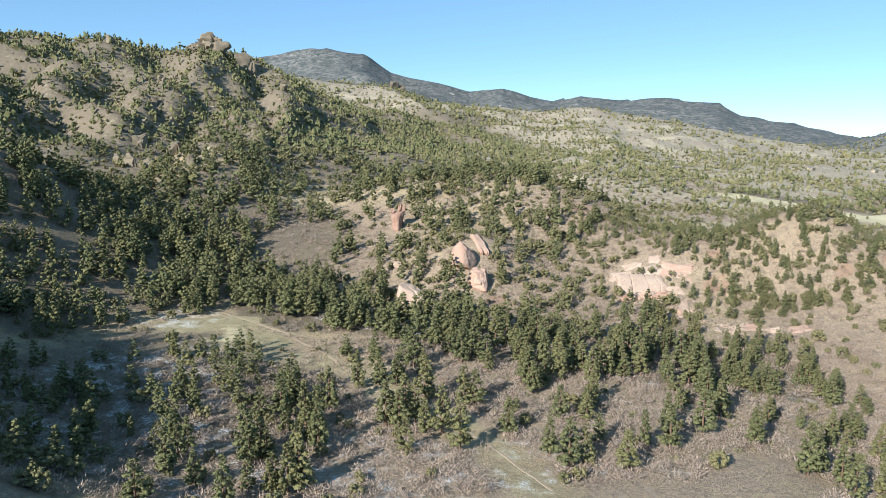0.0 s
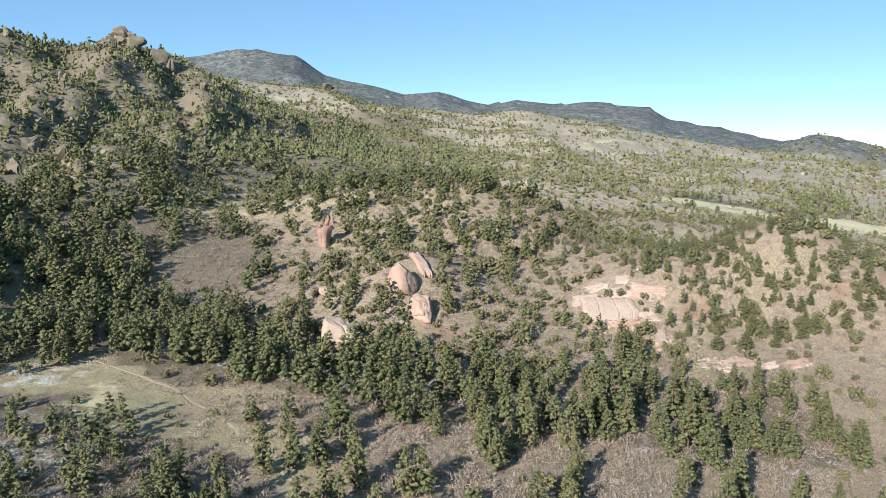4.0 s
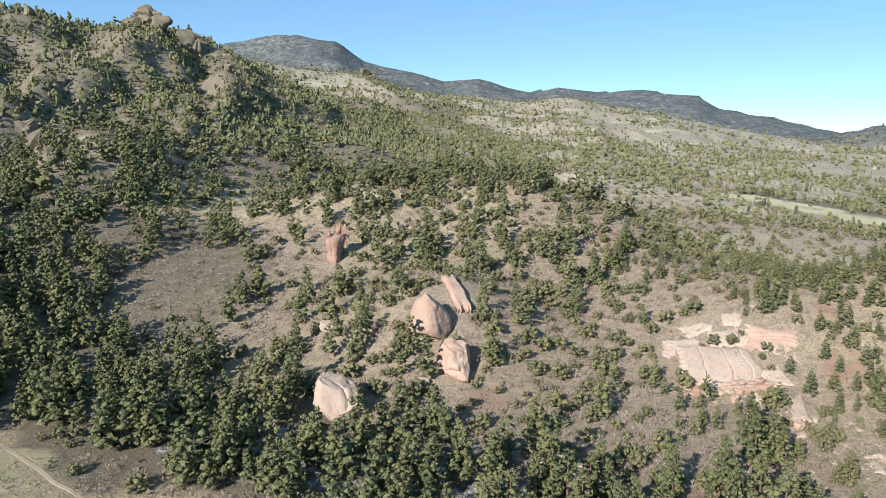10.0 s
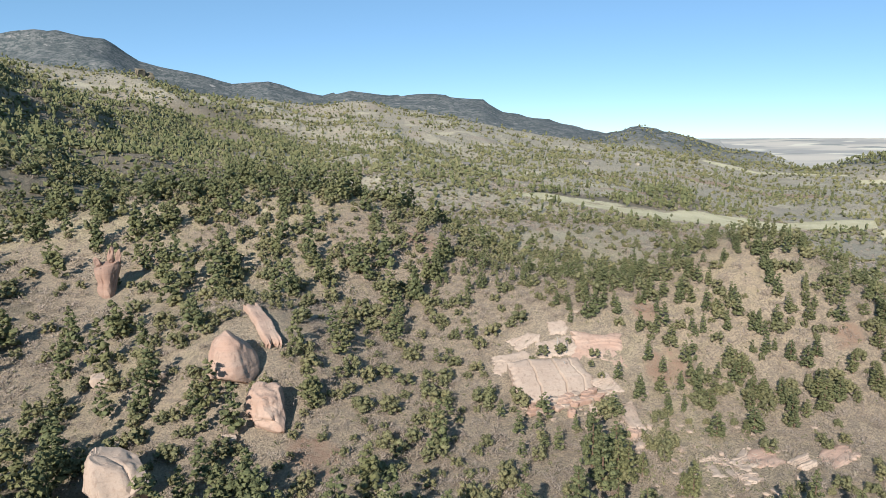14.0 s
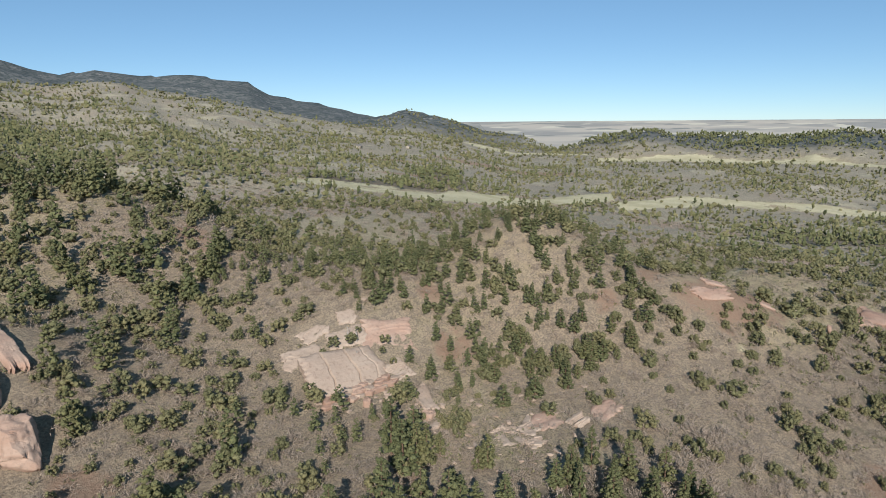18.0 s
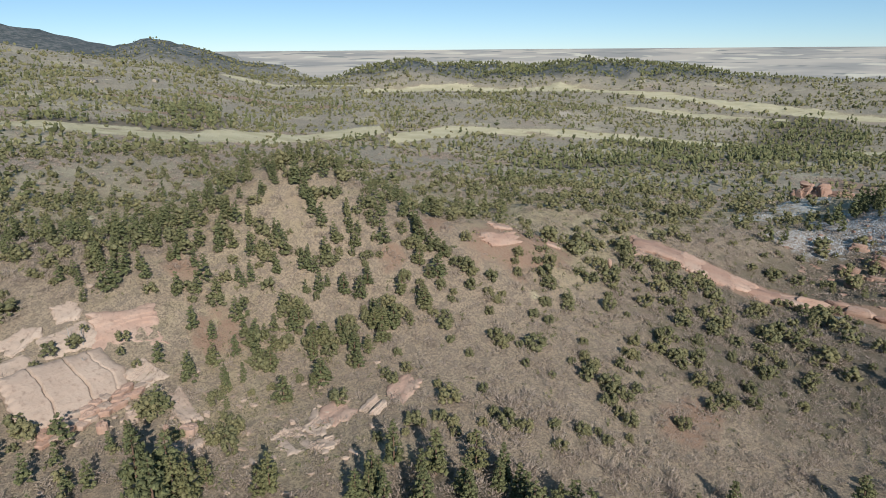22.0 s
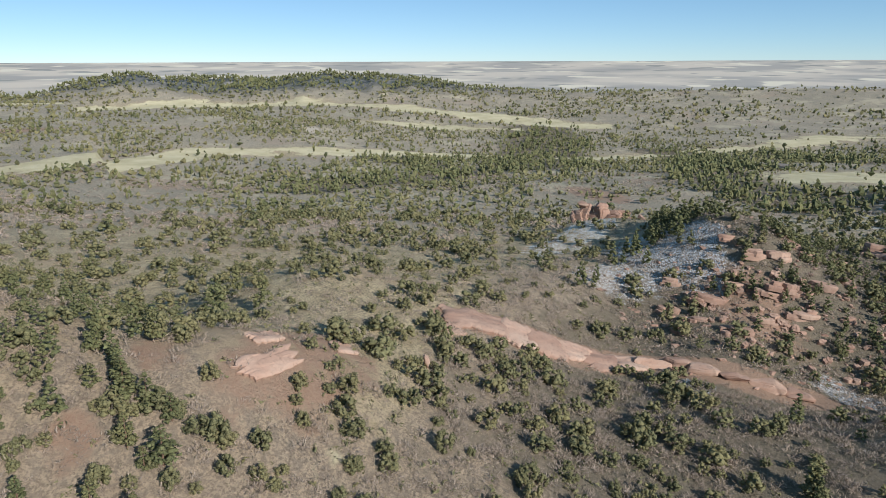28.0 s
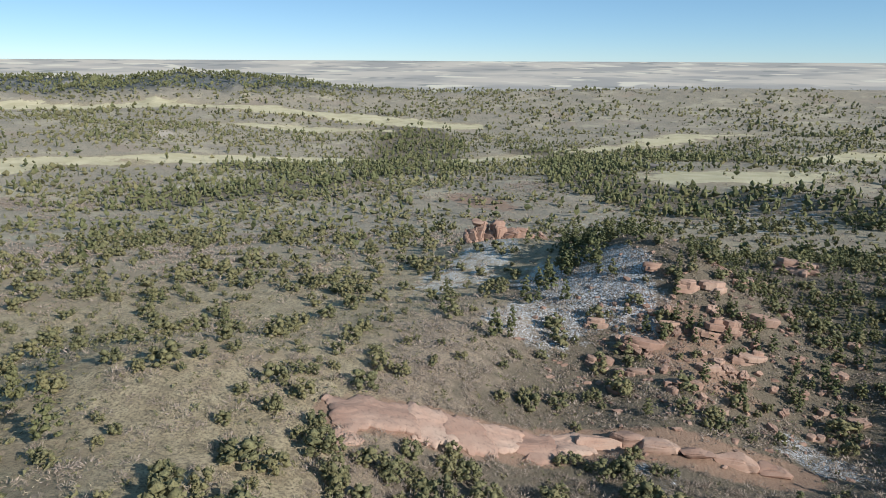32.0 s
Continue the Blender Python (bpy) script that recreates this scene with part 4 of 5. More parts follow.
def stone(size, seed, boxy=0.5, rough=0.16, level=4, beds=0.0, taper=0.0, cuts=9, grooves=4):
    """A weathered rock: a rounded block broken along flat faces, with lumps, hollows and worn beds."""
    g = np.random.default_rng(seed)
    v, f = ball(level)
    p = np.sign(v) * np.abs(v) ** boxy
    p /= np.abs(p).max()
    for k in range(cuts):
        n = g.normal(size=3)
        n /= np.linalg.norm(n)
        over = np.maximum(0, p @ n - g.uniform(0.62, 0.95))
        p = p - over[:, None] * n * 0.98
    reach = min(size)
    q = p * np.array(size)
    q[:, :2] *= (1 + taper * p[:, 2:3])
    push = noise3(q + seed * 7.7, reach * 1.1, seed) + 0.6 * noise3(q + seed * 3.1, reach * 0.45, seed + 2) + 0.4 * noise3(q, reach * 0.18, seed + 4)
    if beds:
        push = push + beds * np.abs(np.sin(q[:, 2] * 6.3 / (reach * 0.55) + noise3(q, reach * 2, seed + 8) * 1.5)) - beds * 0.5
    for k in range(grooves):
        n = g.normal(size=3) * np.array([1, 1, 0.6])
        n /= np.linalg.norm(n)
        gap = (p @ n - g.uniform(-0.5, 0.5) + 0.06 * noise3(q, reach * 0.8, seed + 20 + k)) / 0.05
        push = push - 0.9 * np.exp(-gap * gap)
    n = v / np.linalg.norm(v, axis=1, keepdims=True)
    return q + n * (push * rough * reach)[:, None], f


def sheet(wide, long, thick, seed, ragged=0.12, bow=0.05, left=1.0, right=1.0, cracks=(), grid=(30, 34), steps=0.25, lumps=1.0):
    """A bare rock slab lying on a slope: wide across, long uphill, with uneven edges; left and right say how ragged its sides are."""
    nu, nv = grid
    u, v = np.meshgrid(np.linspace(-1, 1, nu), np.linspace(-1, 1, nv))
    off = seed * 13.7
    x = u * wide / 2 + np.where(u < 0, left, right) * u * wide * ragged * fractal(v * 2.4 + off, u * 0.5, 1.1, 3, seed)
    y = v * long / 2 + v * long * ragged * fractal(u * 2.4 + off, v * 0.5, 1.1, 3, seed + 3)
    rim = 1 - np.maximum(np.abs(u), np.abs(v)) ** 10
    z = thick * (0.25 + 0.75 * rim) + long * bow * (1 - v * v) + lumps * (0.35 * fractal(x + off, y, 4.0, 4, seed + 6) + 0.14 * fractal(x, y + off, 1.2, 3, seed + 7))
    for at, depth in cracks:
        z = z - depth * np.exp(-((u - at - 0.05 * noise2(v * 3 + off, v * 0, 1.0, seed + 11)) * wide / 2 / 0.16) ** 2)
    z = z + steps * np.round(2 * noise2(x * 0.3 + off, y, long * 0.3, seed + 12))
    top = np.stack([x, y, z], -1).reshape(-1, 3)
    low = np.stack([x * 0.96, y * 0.96, np.full_like(z, -thick * 1.5)], -1).reshape(-1, 3)
    i = (np.arange(nv - 1)[:, None] * nu + np.arange(nu - 1)).ravel()
    faces = [np.stack([i, i + 1, i + nu + 1, i + nu], 1), np.stack([i, i + nu, i + nu + 1, i + 1], 1) + nu * nv]
    ring = np.concatenate([np.arange(nu - 1), np.arange(nv - 1) * nu + nu - 1, nu * nv - 1 - np.arange(nu - 1), (nv - 1 - np.arange(nv - 1)) * nu])
    nxt = np.roll(ring, -1)
    faces.append(np.stack([ring + nu * nv, nxt + nu * nv, nxt, ring], 1))
    return np.concatenate([top, low]), np.concatenate(faces)


def block(wide, long, tall, seed, corners=7, worn=0.08):
    """One layer of rock: a flat-topped block with straight broken sides and worn edges, its foot at 0."""
    g = np.random.default_rng(seed)
    n = 26
    t = np.arange(n) * 2 * np.pi / n
    at = (np.arange(corners) + g.uniform(-0.32, 0.32, corners)) * 2 * np.pi / corners
    out = np.ones(n) * 1.3
    for a, d in zip(at, g.uniform(0.72, 1.0, corners)):
        c = np.cos(t - a)
        out = np.where(c > 0.15, np.minimum(out, d / np.maximum(c, 0.15)), out)
    out = out * (1 + 0.035 * g.normal(size=n))
    rings, w = [], worn
    for k, z in ((0.93, -0.5), (0.96, 0.06), (1.0, 0.35), (0.985, 1 - w), (1 - 0.8 * w, 1.0), (0.6, 1.03), (0.25, 1.05), (0.01, 1.05)):
        r = out * k * (1 + 0.02 * g.normal(size=n)) if k > 0.7 else out * k
        rings.append(np.stack([r * np.cos(t) * wide / 2, r * np.sin(t) * long / 2, tall * (z + 0.05 * g.normal(size=n) * (0 < z))], 1))
    i, j = np.arange(n), (np.arange(n) + 1) % n
    faces = [np.stack([i + k * n, j + k * n, j + (k + 1) * n, i + (k + 1) * n], 1) for k in range(len(rings) - 1)]
    return np.concatenate(rings), np.concatenate(faces)


def ledge(x, y, wide, deep, tall, layers, seed, turn, dip, paint, label, name="rock_ledge", group="", lift=0.0):
    """Beds of rock stacked on one another, each set back and broken into a few blocks."""
    g = np.random.default_rng(seed)
    top = tagged(new(name), label, "rock", group)
    top.matrix_basis = pose(x, y, float(height(x, y)) + lift, 0, dip, turn)
    z = -0.25 * tall
    for k in range(layers):
        h = tall * 1.25 / layers * g.uniform(0.75, 1.25)
        pieces = max(1, int(round(wide / deep * g.uniform(0.4, 1.0))))
        cut = np.sort(np.concatenate([[-0.5, 0.5], (np.arange(1, pieces) / pieces - 0.5) + g.uniform(-0.25, 0.25, pieces - 1) / pieces]))
        shift, scale = g.uniform(-0.06, 0.06) * wide, 1 - 0.10 * k * g.uniform(0.3, 1.6)
        for j in range(pieces):
            w = (cut[j + 1] - cut[j]) * wide * scale
            if k and g.uniform() < 0.16 * k and pieces > 1:
                continue
            mid = (cut[j] + cut[j + 1]) / 2 * wide * scale + shift
            part("rock_layer", moved(block(w * 1.06, deep * scale * g.uniform(0.8, 1.1), h * g.uniform(0.9, 1.08), seed * 31 + 7 * k + j), pose(mid, g.uniform(-0.08, 0.16) * deep, z, g.uniform(-4, 4), g.uniform(-4, 4), g.uniform(-10, 10))), paint, top, smooth=True)
        z += h * 0.94
    return top


def bed(x, y, turn=0.0, lift=0.0, reach=4.0):
    """The pose of a thing that lies along the slope at a place."""
    gx = float(height(x + reach, y) - height(x - reach, y)) / (2 * reach)
    gy = float(height(x, y + reach) - height(x, y - reach)) / (2 * reach)
    up = Vector((-gx, -gy, 1)).normalized()
    turned = up.to_track_quat("Z", "Y").to_matrix().to_4x4()
    flat = turned @ Vector((0, 1, 0))
    fix = math.degrees(math.atan2(flat.x, flat.y))
    return Matrix.Translation((x, y, float(height(x, y)) + lift)) @ turned @ pose(0, 0, 0, 0, 0, turn + fix)


def moved(shape, m):
    v, f = shape
    r = np.array(m.to_3x3())
    return v @ r.T + np.array(m.translation), f


def rock(name, x, y, size, seed, material, label, turn=0.0, lean=(0, 0), sink=0.35, group="", **more):
    """One rock, bedded into the slope where it lies."""
    shape = moved(stone(size, seed, **more), pose(0, 0, 0, lean[0], lean[1], turn))
    ob = part(name, shape, material, None, label, True)
    ob.location = (x, y, float(height(x, y)) + size[2] * (1 - 2 * sink))
    return tagged(ob, category="rock", group=group)


def build_knoll_rocks():
    rock("boulder", 7.5, 254, (4.6, 4.2, 6.2), 3, PINK_ROCK, "smooth pink sandstone dome standing on the hillside", 15, (-14, 6), 0.3, boxy=0.85, rough=0.10, level=5, taper=-0.16, cuts=7, grooves=1)
    rock("boulder", 12.5, 243.5, (3.8, 3.2, 5.2), 9, PINK_ROCK, "broken pale pink sandstone block below the dome", -10, (-20, 8), 0.32, boxy=0.55, rough=0.17, level=5, cuts=14, grooves=2, taper=-0.2)
    rock("boulder", -11, 230.5, (4.7, 3.4, 5.6), 14, PALE_ROCK, "tall furrowed pale sandstone boulder at the pines' edge", 10, (-16, -6), 0.22, boxy=0.5, rough=0.12, level=5, cuts=14, taper=-0.24, grooves=3)
    strip = part("flat_rock", sheet(3.4, 14.5, 0.9, 21, 0.22, 0.01, lumps=0.6, steps=0.15), PINK_ROCK, None, "long pink sandstone slab lying down the slope", True)
    strip.matrix_basis = bed(14.2, 266.5, 15, 0.1)
    tagged(strip, category="rock")
    rock("boulder", -17, 264, (2.2, 1.8, 1.8), 24, PALE_ROCK, "small pale sandstone boulder among junipers", 0, (0, 0), 0.3)
    rock("boulder", -6.5, 258, (2.1, 1.2, 1.4), 27, PALE_ROCK, "small pale sandstone boulder among junipers", 30, (0, 12), 0.3)
    rock("boulder", 6, 240, (1.4, 1.2, 1.3), 29, PALE_ROCK, "small pale sandstone boulder among junipers", 0)
    for k, (x, y, s) in enumerate(((31, 214, 1.7), (32.5, 208, 2.0), (29, 219, 1.3), (36, 205, 1.4), (27, 211, 1.0))):
        rock("boulder", x, y, (s, s * 0.8, s * 1.2), 31 + k, PALE_ROCK, "pale sandstone boulder at the foot of the knoll", 40 * k, level=3)
    x, y = -20, 306.5
    pin = new("rock_pinnacle")
    tagged(pin, "jagged red sandstone fin with two spikes on the hillside", "rock")
    pin.location = (x, y, float(height(x, y)))
    part("body", moved(stone((3.1, 2.0, 5.2), 41, 0.7, 0.16, 4, 0.2, 0.34), pose(0, 0, 4.0, -12, 6, 10)), RED_ROCK, pin, smooth=True)
    part("spike", moved(stone((0.9, 0.9, 2.4), 44, 0.8, 0.2, 3, 0, -0.4), pose(0.9, 0.8, 10.0, -8, 4, 0)), RED_ROCK, pin, smooth=True)
    part("spike", moved(stone((0.8, 0.8, 1.8), 46, 0.8, 0.2, 3, 0, -0.4), pose(2.4, 0.8, 9.4, -8, 12, 0)), RED_ROCK, pin, smooth=True)
    part("spike", moved(stone((0.8, 0.9, 1.3), 48, 0.8, 0.2, 3, 0, -0.3), pose(-2.5, 0.6, 8.2, -8, -16, 0)), RED_ROCK, pin, smooth=True)


def build_slab():
    """The big pale outcrop: three tilted panels over a broken ledge, with slabs above."""
    out = new("rock_outcrop")
    tagged(out, "broad pale pink sandstone slab with cracks and a ledge", "rock")
    ox, oy = 75, 247
    base = float(height(ox, oy))
    out.location = (ox, oy, base)

    def lay(name, x, y, wide, long, lean, turn, lift, seed, paint, **more):
        part(name, moved(sheet(wide, long, 1.0, seed, **more), pose(x - ox, y - oy, float(height(x, y)) - base + lift, lean, 0, turn)), paint, out, smooth=True)

    lay("slab", 71.8, 244.6, 17.5, 13.0, 31, -5, 0.5, 61, PALE_ROCK, ragged=0.10, bow=0.04, cracks=((-0.42, 0.45), (0.24, 0.5), (0.70, 0.2)), grid=(110, 50), steps=0.0, lumps=0.30)
    for k, (x, y, w, l, turn) in enumerate(((67.5, 254.5, 8.5, 6.5, -10), (77.5, 254.5, 8.0, 7.5, -14), (86.0, 249.5, 10.0, 8.0, -26), (72.5, 259.5, 6.0, 4.0, 5), (82.5, 240.5, 4.5, 5.0, 10), (80.5, 258.5, 4.0, 4.5, -20))):
        piece = part("upper_slab", sheet(w * 1.1, l * 1.15, 0.45, 63 + k, ragged=0.22, bow=0.01, lumps=0.9, steps=0.2), PINK_ROCK if k == 2 else PALE_ROCK, out, smooth=True)
        piece.matrix_basis = Matrix.Translation((-ox, -oy, -base)) @ bed(x, y, turn, -0.25)
    g = np.random.default_rng(5)
    for row in range(3):
        for k in range(9):
            u = -11 + 16 * (k + 0.5 * (row % 2)) / 8.5 + g.uniform(-0.5, 0.5)
            v = -7.6 - 1.0 * row + g.uniform(-0.4, 0.4) - 0.03 * u
            part("ledge_block", moved(block(g.uniform(2.0, 3.4), g.uniform(1.4, 2.0), g.uniform(0.45, 0.8), 80 + 9 * row + k, 5, 0.16), pose(u, v, float(height(ox + u, oy + v)) - base + 0.15, g.uniform(-5, 12), g.uniform(-6, 6), g.uniform(-14, 14))), PINK_ROCK if (k + row) % 3 else PALE_ROCK, out, smooth=True)
    for k, (x, y, w, l, h, turn) in enumerate(((79.4, 225.5, 2.6, 3.2, 1.3, 20), (81.8, 222.8, 1.4, 1.1, 0.8, 50), (81.3, 219.6, 1.1, 0.9, 0.7, 10), (77.6, 228.5, 1.3, 1.0, 0.8, 70), (84, 227, 1.2, 1.5, 0.7, 0), (75.5, 233.5, 3.0, 2.2, 1.6, 10), (71.0, 234.5, 2.2, 1.8, 1.4, 40), (85.5, 219, 1.0, 0.8, 0.6, 30), (92, 216, 1.4, 1.0, 0.6, 80), (99, 214, 1.2, 1.3, 0.6, 15))):
        ob = part("broken_block", moved(block(w, l, h, 110 + k), pose(0, 0, -0.1, -6, 5, 0)), PALE_ROCK if k % 3 else PINK_ROCK, None, "pale sandstone block broken from the slab above", True)
        ob.matrix_basis = bed(x, y, turn)
        tagged(ob, category="rock", group="blocks below the slab")
    for k, (x, y, w, l, turn) in enumerate(((82.5, 231, 3.4, 8, -14), (70.5, 221.2, 3.2, 4.0, 10), (88.5, 212, 5.0, 6.0, -20), (94.5, 212.4, 6.0, 4.5, 15), (90.5, 207.5, 4.0, 3.0, -10), (78, 223.5, 2.4, 4.2, 25), (103, 208, 4.6, 3.2, 5))):
        ob = part("bare_rock_sheet", sheet(w, l, 0.35, 430 + k, 0.26, 0.01), PALE_ROCK, None, "flat sheet of pale sandstone in the grass below the slab", True)
        ob.matrix_basis = bed(x, y, turn, 0.05)
        tagged(ob, category="rock", group="bare rock sheets")


def build_ribs():
    """The low red rock band along the shoulder, and the blocks of the ridge behind it."""
    g = np.random.default_rng(8)
    for k, ((ax, ay), (bx, by)) in enumerate(zip(RIB_LINE[:-1], RIB_LINE[1:])):
        n = max(1, round(math.hypot(bx - ax, by - ay) / (7.5 if k < 4 else 6)))
        for j in range(n):
            t = (j + 0.5) / n
            x, y = ax + (bx - ax) * t + g.uniform(-1.2, 1.2), ay + (by - ay) * t + g.uniform(-0.8, 0.8)
            turn = math.degrees(math.atan2(by - ay, bx - ax)) + g.uniform(-9, 9)
            if k < 4:
                ob = part("bare_rock_sheet", sheet(g.uniform(8, 11), g.uniform(7, 10), 0.7, 140 + 5 * k + j, 0.24, 0.015, lumps=0.45, steps=0.12), PINK_ROCK if j % 2 else RED_ROCK, None, "bare pink sandstone sheet on the shoulder of the hill", True)
                ob.matrix_basis = bed(x, y, turn, 0.1)
                tagged(ob, category="rock", group="red rock band")
            else:
                rock("rock_rib", x, y, (g.uniform(3.6, 4.6), g.uniform(1.7, 2.2), g.uniform(1.2, 1.6)), 140 + 5 * k + j, RED_ROCK if j % 2 else PINK_ROCK, "rounded red sandstone rib along the shoulder", turn, (0, g.uniform(-4, 4)), 0.3, "red rock band", boxy=0.5, rough=0.13, beds=0.25)
    for k, (x, y, w, d, h, n, dip) in enumerate(((278, 147, 6, 3, 2.0, 3, 6), (268.5, 137.5, 14, 4.6, 3.2, 4, 15), (272.5, 117, 17, 4.6, 4.0, 4, 13), (266.5, 113, 9, 4, 2.4, 3, 10), (264, 148.5, 7, 3.2, 1.8, 2, 4), (254, 132, 8, 3, 1.2, 2, 2), (284, 120, 15, 4, 1.9, 2, 6), (292, 130, 7, 4, 1.6, 2, 8), (349, 66, 12, 8, 2.6, 2, 10), (263, 94, 5, 3, 1.2, 2, 4), (267, 102, 4, 2.6, 1.5, 2, 4),
                                              (250, 96, 6, 3, 1.4, 2, 0), (247, 106, 4, 2.4, 1.0, 2, 0), (254.6, 101, 3, 2.4, 0.9, 2, 0), (277, 107, 8, 4, 2.0, 2, 10), (262, 124, 7, 3, 1.3, 2, 5), (259, 141, 5, 2.4, 1.1, 2, 4), (290, 108, 6, 3, 1.4, 2, 8), (274, 130, 7, 3.4, 1.4, 2, 9))):
        ledge(x, y, w, d, h, n, 200 + k, -90 + g.uniform(-14, 22), dip, RED_ROCK if k % 3 else PINK_ROCK, "tilted layered red sandstone ledge on the rocky ridge", "rock_ledge", "ledges of the ridge")
    for k, (x, y, w, l, turn) in enumerate(((344, 68, 13, 8, 30), (352, 60, 7, 5, 10), (296, 112, 9, 4, 40), (312, 104, 8, 4, 60), (286, 98, 7, 4, 20), (330, 88, 8, 5, 50))):
        ob = part("bare_rock_sheet", sheet(w, l, 0.8, 450 + k, 0.24, 0.03, lumps=0.8, steps=0.3), PINK_ROCK if k % 2 else RED_ROCK, None, "bare sandstone hump between the pines of the ridge", True)
        ob.matrix_basis = bed(x, y, turn, 0.3)
        tagged(ob, category="rock", group="bare rock sheets")
    for k in range(110):
        row = g.integers(0, 5)
        t = g.uniform(-1, 1)
        x, y = 248 + row * 7.5 + t * 6 + g.normal() * 1.6, 122 + t * 32 - row * 1.5
        if x < 236 or y > 158:
            continue
        s = g.uniform(0.5, 1.5) ** 1.3
        ob = part("ridge_block", moved(block(s * 1.7, s * 1.2, s * 0.8, 500 + k, 5), pose(0, 0, 0, g.uniform(-12, 12), g.uniform(-12, 12), 0)), RED_ROCK if k % 3 else PINK_ROCK, None, "small broken sandstone block on the rocky ridge", True)
        ob.matrix_basis = bed(x, y, g.uniform(0, 180))
        tagged(ob, category="rock", group="small blocks of the ridge")
    shape = [stone((1.2, 0.8, 0.5), 230 + k, 0.3, 0.2, 1) for k in range(6)]
    n = 450
    x, y = g.normal(262, 22, n), g.normal(128, 20, n)
    keep = (x > 228) & (y < 168)
    x, y = x[keep], y[keep]
    at = np.stack([x, y, height(x, y) + 0.1], 1)
    strew("loose_stones", shape, at, g.uniform(0.2, 1.0, len(at)) ** 2.5 + 0.12, RED_ROCK, "loose broken red stones over the ridge slope", "stones", None, False)
    n = 180
    x, y = g.normal(85, 9, n), g.normal(222, 12, n)
    at = np.stack([x, y, height(x, y) + 0.05], 1)
    strew("loose_rubble", shape, at, g.uniform(0.2, 0.9, n) ** 2.5 + 0.10, PALE_ROCK, "loose pale stones below the slab", "stones", None, False)


def build_pads():
    """Flat sheets of bare pink rock along the crest of the shoulder."""
    for k, (x, y, w, l, turn) in enumerate(((158.5, 214.4, 10.5, 4.2, -20), (164.5, 218.2, 5, 3.5, -25), (176, 210, 5, 3.5, -30), (206, 198, 6, 4, -30), (110, 207, 7, 4, 10), (98, 212, 6, 5, 0))):
        ob = part("bare_rock_sheet", sheet(w, l, 0.35, 400 + k, 0.3, 0.01, lumps=0.4, steps=0.1), PINK_ROCK, None, "flat sheet of bare pink sandstone in the dry grass", True)
        ob.matrix_basis = bed(x, y, turn, 0.05)
        tagged(ob, category="rock", group="bare rock sheets")
    rock("standing_stone", 186, 198, (0.8, 0.6, 1.6), 420, PINK_ROCK, "small upright pink stone on the slope", 20, (0, 12), 0.2, level=3)


def build_castle():
    """The red tower rock at the ridge end: piles of thick broken beds, the highest at its north end."""
    out = new("rock_castle")
    tagged(out, "red sandstone outcrop of stacked blocks at the ridge end", "rock")
    ox, oy = 380, 164.5
    out.location = (ox, oy, float(height(ox, oy)))
    g = np.random.default_rng(12)
    for k, (u, v, half, tall, lean) in enumerate(((0.0, 13.0, 3.4, 6.8, 6), (0.6, 10.4, 3.0, 8.2, -4), (0.4, 6.6, 3.2, 4.6, 8), (0.0, 2.4, 3.2, 7.6, -5), (-0.8, -1.8, 3.6, 5.8, 6), (0.2, -6.0, 3.4, 6.4, 10), (0.4, -10.4, 2.6, 5.2, 0), (0.8, -14.6, 2.8, 7.0, -6))):
        z = float(height(ox + u, oy + v)) - out.location.z
        part("rock_tower", moved(stone((half * 1.15, half * 1.1, tall * 0.6), 700 + k, 0.36, 0.18, 4, 0.45, -0.04, 14, 4), pose(u, v, z + tall * 0.42, lean, g.uniform(-6, 6), g.uniform(0, 90))), RED_ROCK, out, smooth=True)
        if k in (1, 3):
            part("cap_block", moved(stone((half * 0.85, half * 0.8, 1.3), 720 + k, 0.35, 0.16, 3, 0.3, 0, 12, 2), pose(u - 0.3, v + 0.4, z + tall * 1.02, g.uniform(-7, 7), g.uniform(-7, 7), g.uniform(0, 90))), RED_ROCK, out, smooth=True)
        for n in range(3):
            part("fallen_block", moved(block(g.uniform(1.2, 3.0), g.uniform(1.0, 2.2), g.uniform(0.8, 2.0), 260 + 9 * k + n, 6, 0.2), pose(u - 3.4 + g.uniform(-1.6, 1), v + g.uniform(-2.2, 2.2), float(height(ox + u - 3.4, oy + v)) - out.location.z - 0.1, g.uniform(-14, 14), g.uniform(-14, 14), g.uniform(0, 90))), RED_ROCK, out, smooth=True)


def build_mountain_crags():
    for k, (x, y, s, h, label) in enumerate(((-304, 938, 22, 17, "weathered rock crag on the skyline"), (-266, 946, 17, 18, "bald rounded rock dome on the skyline"), (-325, 936, 12, 9, "weathered rock crag on the skyline"))):
        rock("crag", x, y, (s, s * 0.8, h), 300 + k, GREY_ROCK, label, 30 * k, (0, 0), 0.34, boxy=0.75, rough=0.16 if k == 1 else 0.3, cuts=5 if k == 1 else 14)
    g = np.random.default_rng(17)
    spots = [(-204, 453), (-190, 447), (-215, 460), (-137, 357), (-132, 362), (-176, 420), (-166, 404), (-150, 392), (-225, 520), (-240, 560), (-232, 600), (-262, 640), (-280, 700), (-190, 560), (-160, 640), (-215, 760), (-180, 800), (-150, 880), (-330, 860), (-365, 800), (-390, 880), (-420, 900), (-140, 1960), (-120, 1975)]
    for k, (x, y) in enumerate(spots):
        s = g.uniform(4, 8) * (2.5 if y > 1500 else 1)
        rock("crag", x, y, (s, s * 0.7, s * g.uniform(0.7, 1.2)), 320 + k, GREY_ROCK, "weathered brown rock crag on the mountain slope", g.uniform(0, 180), (0, 0), 0.36, "crags of the mountain slope", boxy=0.4, rough=0.35, level=3, cuts=14)


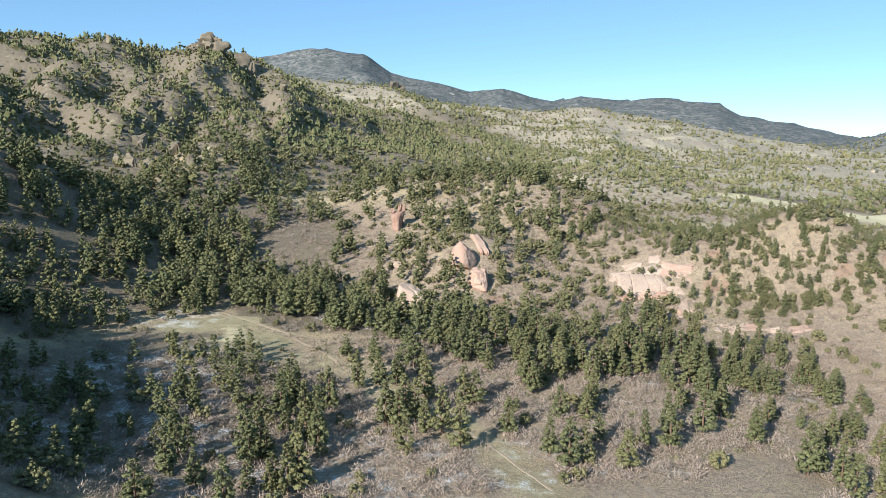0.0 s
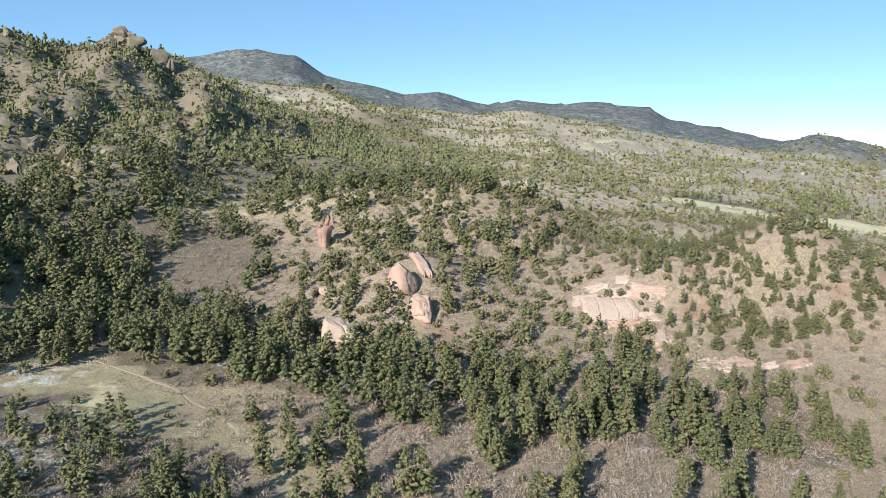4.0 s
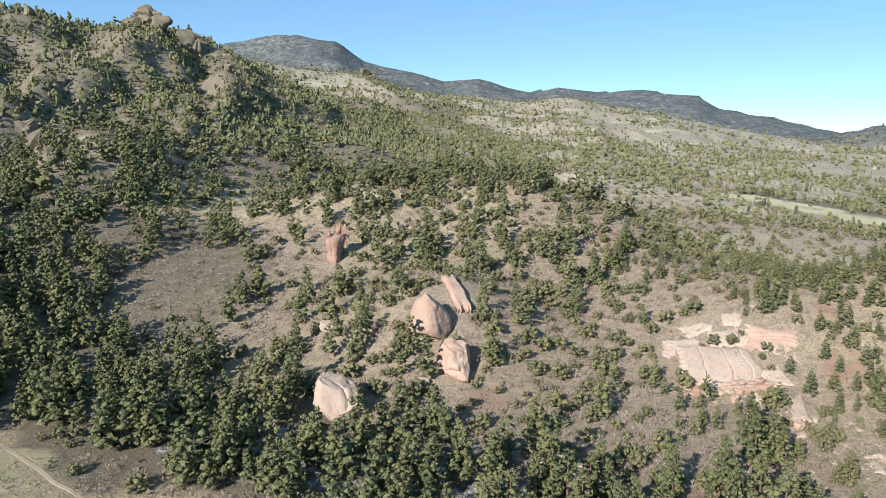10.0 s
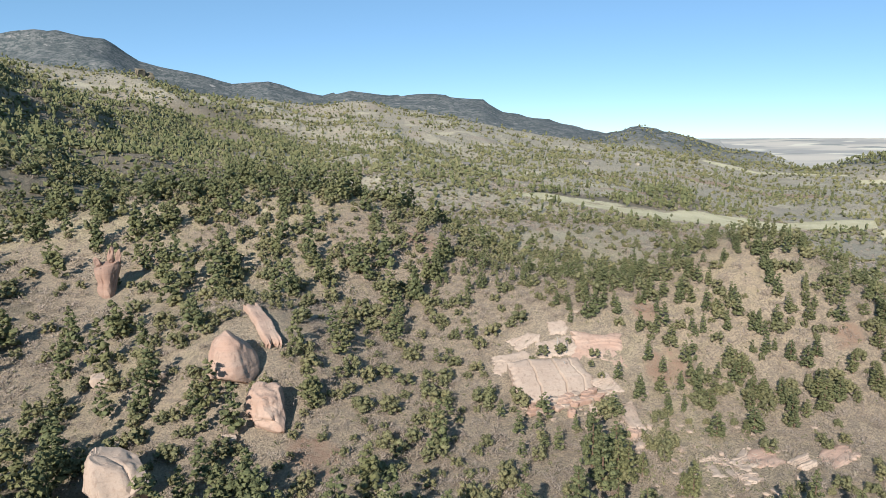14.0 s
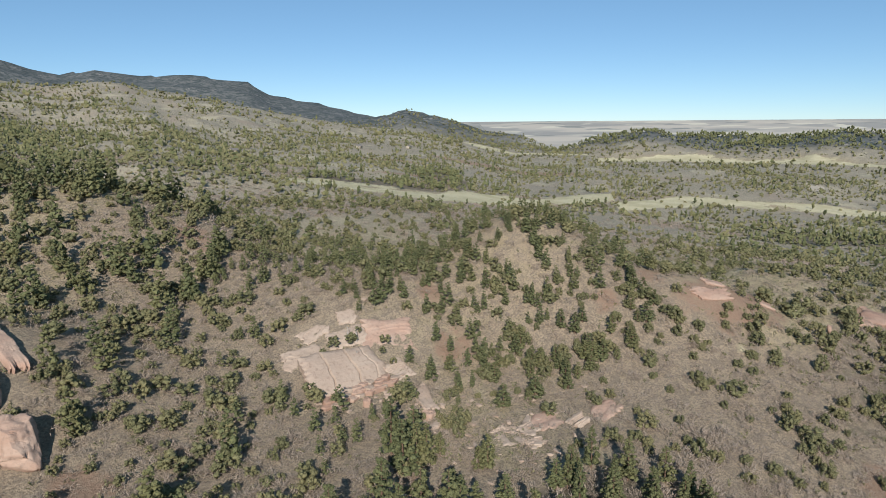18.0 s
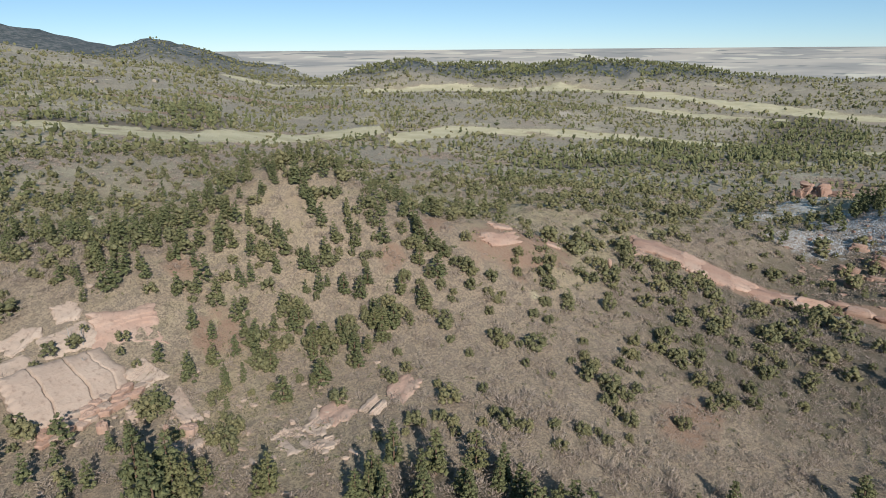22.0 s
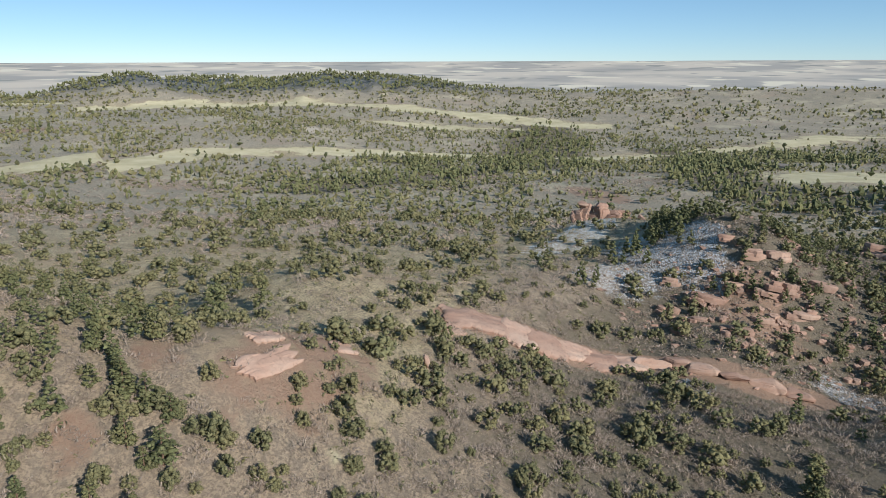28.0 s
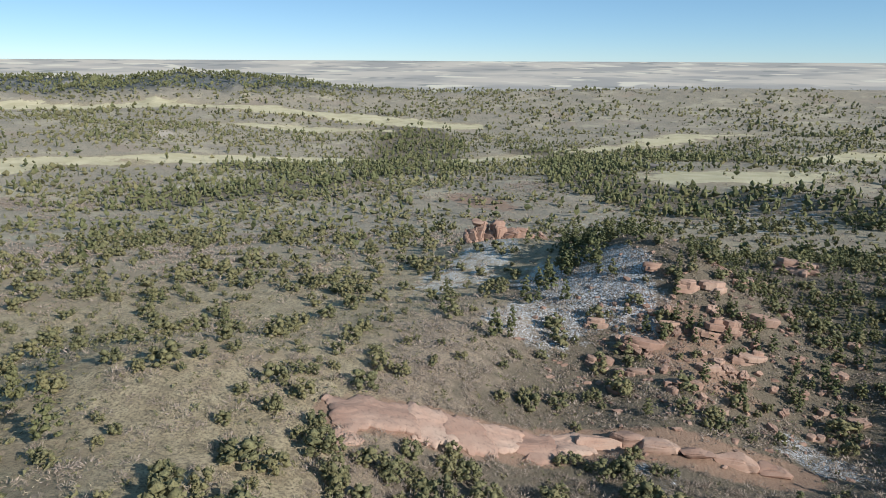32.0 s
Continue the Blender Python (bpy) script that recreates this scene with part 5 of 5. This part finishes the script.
def box(cx, cy, cz, sx, sy, sz):
    v = np.array([(cx + a * sx / 2, cy + b * sy / 2, cz + c * sz / 2) for a in (-1, 1) for b in (-1, 1) for c in (-1, 1)])
    f = np.array([(0, 1, 3, 2), (4, 6, 7, 5), (0, 4, 5, 1), (2, 3, 7, 6), (0, 2, 6, 4), (1, 5, 7, 3)])
    return v, f


def house(x, y, wide, deep, turn):
    top = new("house")
    tagged(top, "small pale house with a grey gable roof among the far trees", "house", "houses in the valley")
    part("wall", box(0, 0, 1.2, wide, deep, 4.4), PLASTER, top)
    hw, hd = wide / 2 + 0.5, deep / 2 + 0.5
    v = np.array([(-hw, -hd, 3.3), (hw, -hd, 3.3), (hw, hd, 3.3), (-hw, hd, 3.3), (-hw, 0, 5.6), (hw, 0, 5.6), (-hw, -hd, 3.0), (hw, -hd, 3.0), (hw, hd, 3.0), (-hw, hd, 3.0)])
    part("roof", (v, np.array([(0, 1, 5, 4), (2, 3, 4, 5), (6, 9, 8, 7), (0, 6, 7, 1), (2, 8, 9, 3), (1, 2, 5, 5), (3, 0, 4, 4)])[:5]), ROOFING, top)
    part("gable", (np.array([(hw - 0.4, -hd, 3.3), (hw - 0.4, hd, 3.3), (hw - 0.4, 0, 5.5)]), np.array([(0, 1, 2)])), PLASTER, top)
    part("gable", (np.array([(-hw + 0.4, hd, 3.3), (-hw + 0.4, -hd, 3.3), (-hw + 0.4, 0, 5.5)]), np.array([(0, 1, 2)])), PLASTER, top)
    for u in (-0.28, 0.28):
        part("window", box(u * wide, -deep / 2, 1.8, 1.6, 0.12, 1.3), GLAZING, top)
    top.matrix_basis = pose(x, y, float(height(x, y)) + 0.2, 0, 0, turn)
    return top


def build_footpath():
    """The trodden path over the meadow and down the open strip."""
    line = [(-80, 222), (-71, 218), (-61.5, 211), (-48, 201), (-34, 186), (-25, 172), (-12, 153), (2, 141), (11, 128), (20, 112)]
    at = []
    for (ax, ay), (bx, by) in zip(line[:-1], line[1:]):
        n = int(math.hypot(bx - ax, by - ay) / 0.9)
        at += [(ax + (bx - ax) * k / n, ay + (by - ay) * k / n) for k in range(n)]
    at = np.array(at)
    for _ in range(6):
        at[1:-1] = (at[:-2] + at[1:-1] + at[2:]) / 3
    at = at + 0.5 * np.stack([noise2(at[:, 0], at[:, 1], 6, 3), noise2(at[:, 1], at[:, 0], 6, 5)], 1)
    go = np.gradient(at, axis=0)
    go /= np.linalg.norm(go, axis=1, keepdims=True)
    side = np.stack([-go[:, 1], go[:, 0]], 1)
    verts = []
    for u, lift in ((-0.42, -0.1), (-0.3, 0.07), (0.3, 0.07), (0.42, -0.1)):
        p = at + side * u * (1 + 0.25 * noise2(at[:, 0], at[:, 1], 3, 9)[:, None])
        verts.append(np.column_stack([p, height(p[:, 0], p[:, 1]) + lift]))
    n = len(at)
    i = np.arange(n - 1)
    faces = np.concatenate([np.stack([i + k * n, i + (k + 1) * n, i + (k + 1) * n + 1, i + k * n + 1], 1)[:, ::-1] for k in range(3)])
    ob = part("footpath", (np.concatenate(verts), faces), TRODDEN, None, "narrow trodden earth path through the dry meadow", True)
    tagged(ob, category="path", kind="structure")


def dead_tree(x, y, tall, seed, lift):
    top = new("dead_tree")
    tagged(top, "bare grey dead juniper rooted in a crack of the slab", "tree", "dead junipers on the slab")
    g = random.Random(seed)
    part("trunk", tapered([(0, 0, -0.5), (0.06, 0.02, tall * 0.4), (-0.05, 0.05, tall)], [0.16, 0.11, 0.03]), SNAG, top)
    for k in range(7):
        t, h = g.uniform(0, 6.28), tall * (0.3 + 0.09 * k)
        r = tall * g.uniform(0.22, 0.42)
        c, q = math.cos(t), math.sin(t)
        part("branch", tapered([(0, 0, h), (0.5 * r * c, 0.5 * r * q, h + 0.2 * r), (r * c, r * q, h + 0.75 * r)], [0.055, 0.04, 0.012], 4), SNAG, top)
    top.location = (x, y, float(height(x, y)) + lift)


for k, (x, y, tall) in enumerate(((77.0, 252.0, 3.4), (78.6, 251.0, 2.6), (76.0, 246.8, 2.0), (66.5, 249.5, 2.8))):
    dead_tree(x, y, tall, 30 + k, 0.5)
build_footpath()
build_knoll_rocks()
build_slab()
build_ribs()
build_pads()
build_castle()
build_mountain_crags()
for row in ((341, 1014, 12, 8, 20), (600, 1135, 12, 8, 10), (740, 1190, 13, 8, 40), (905, 1230, 12, 8, -20), (845, -15, 12, 8, 60), (700, -175, 13, 8, 50)):
    house(*row)
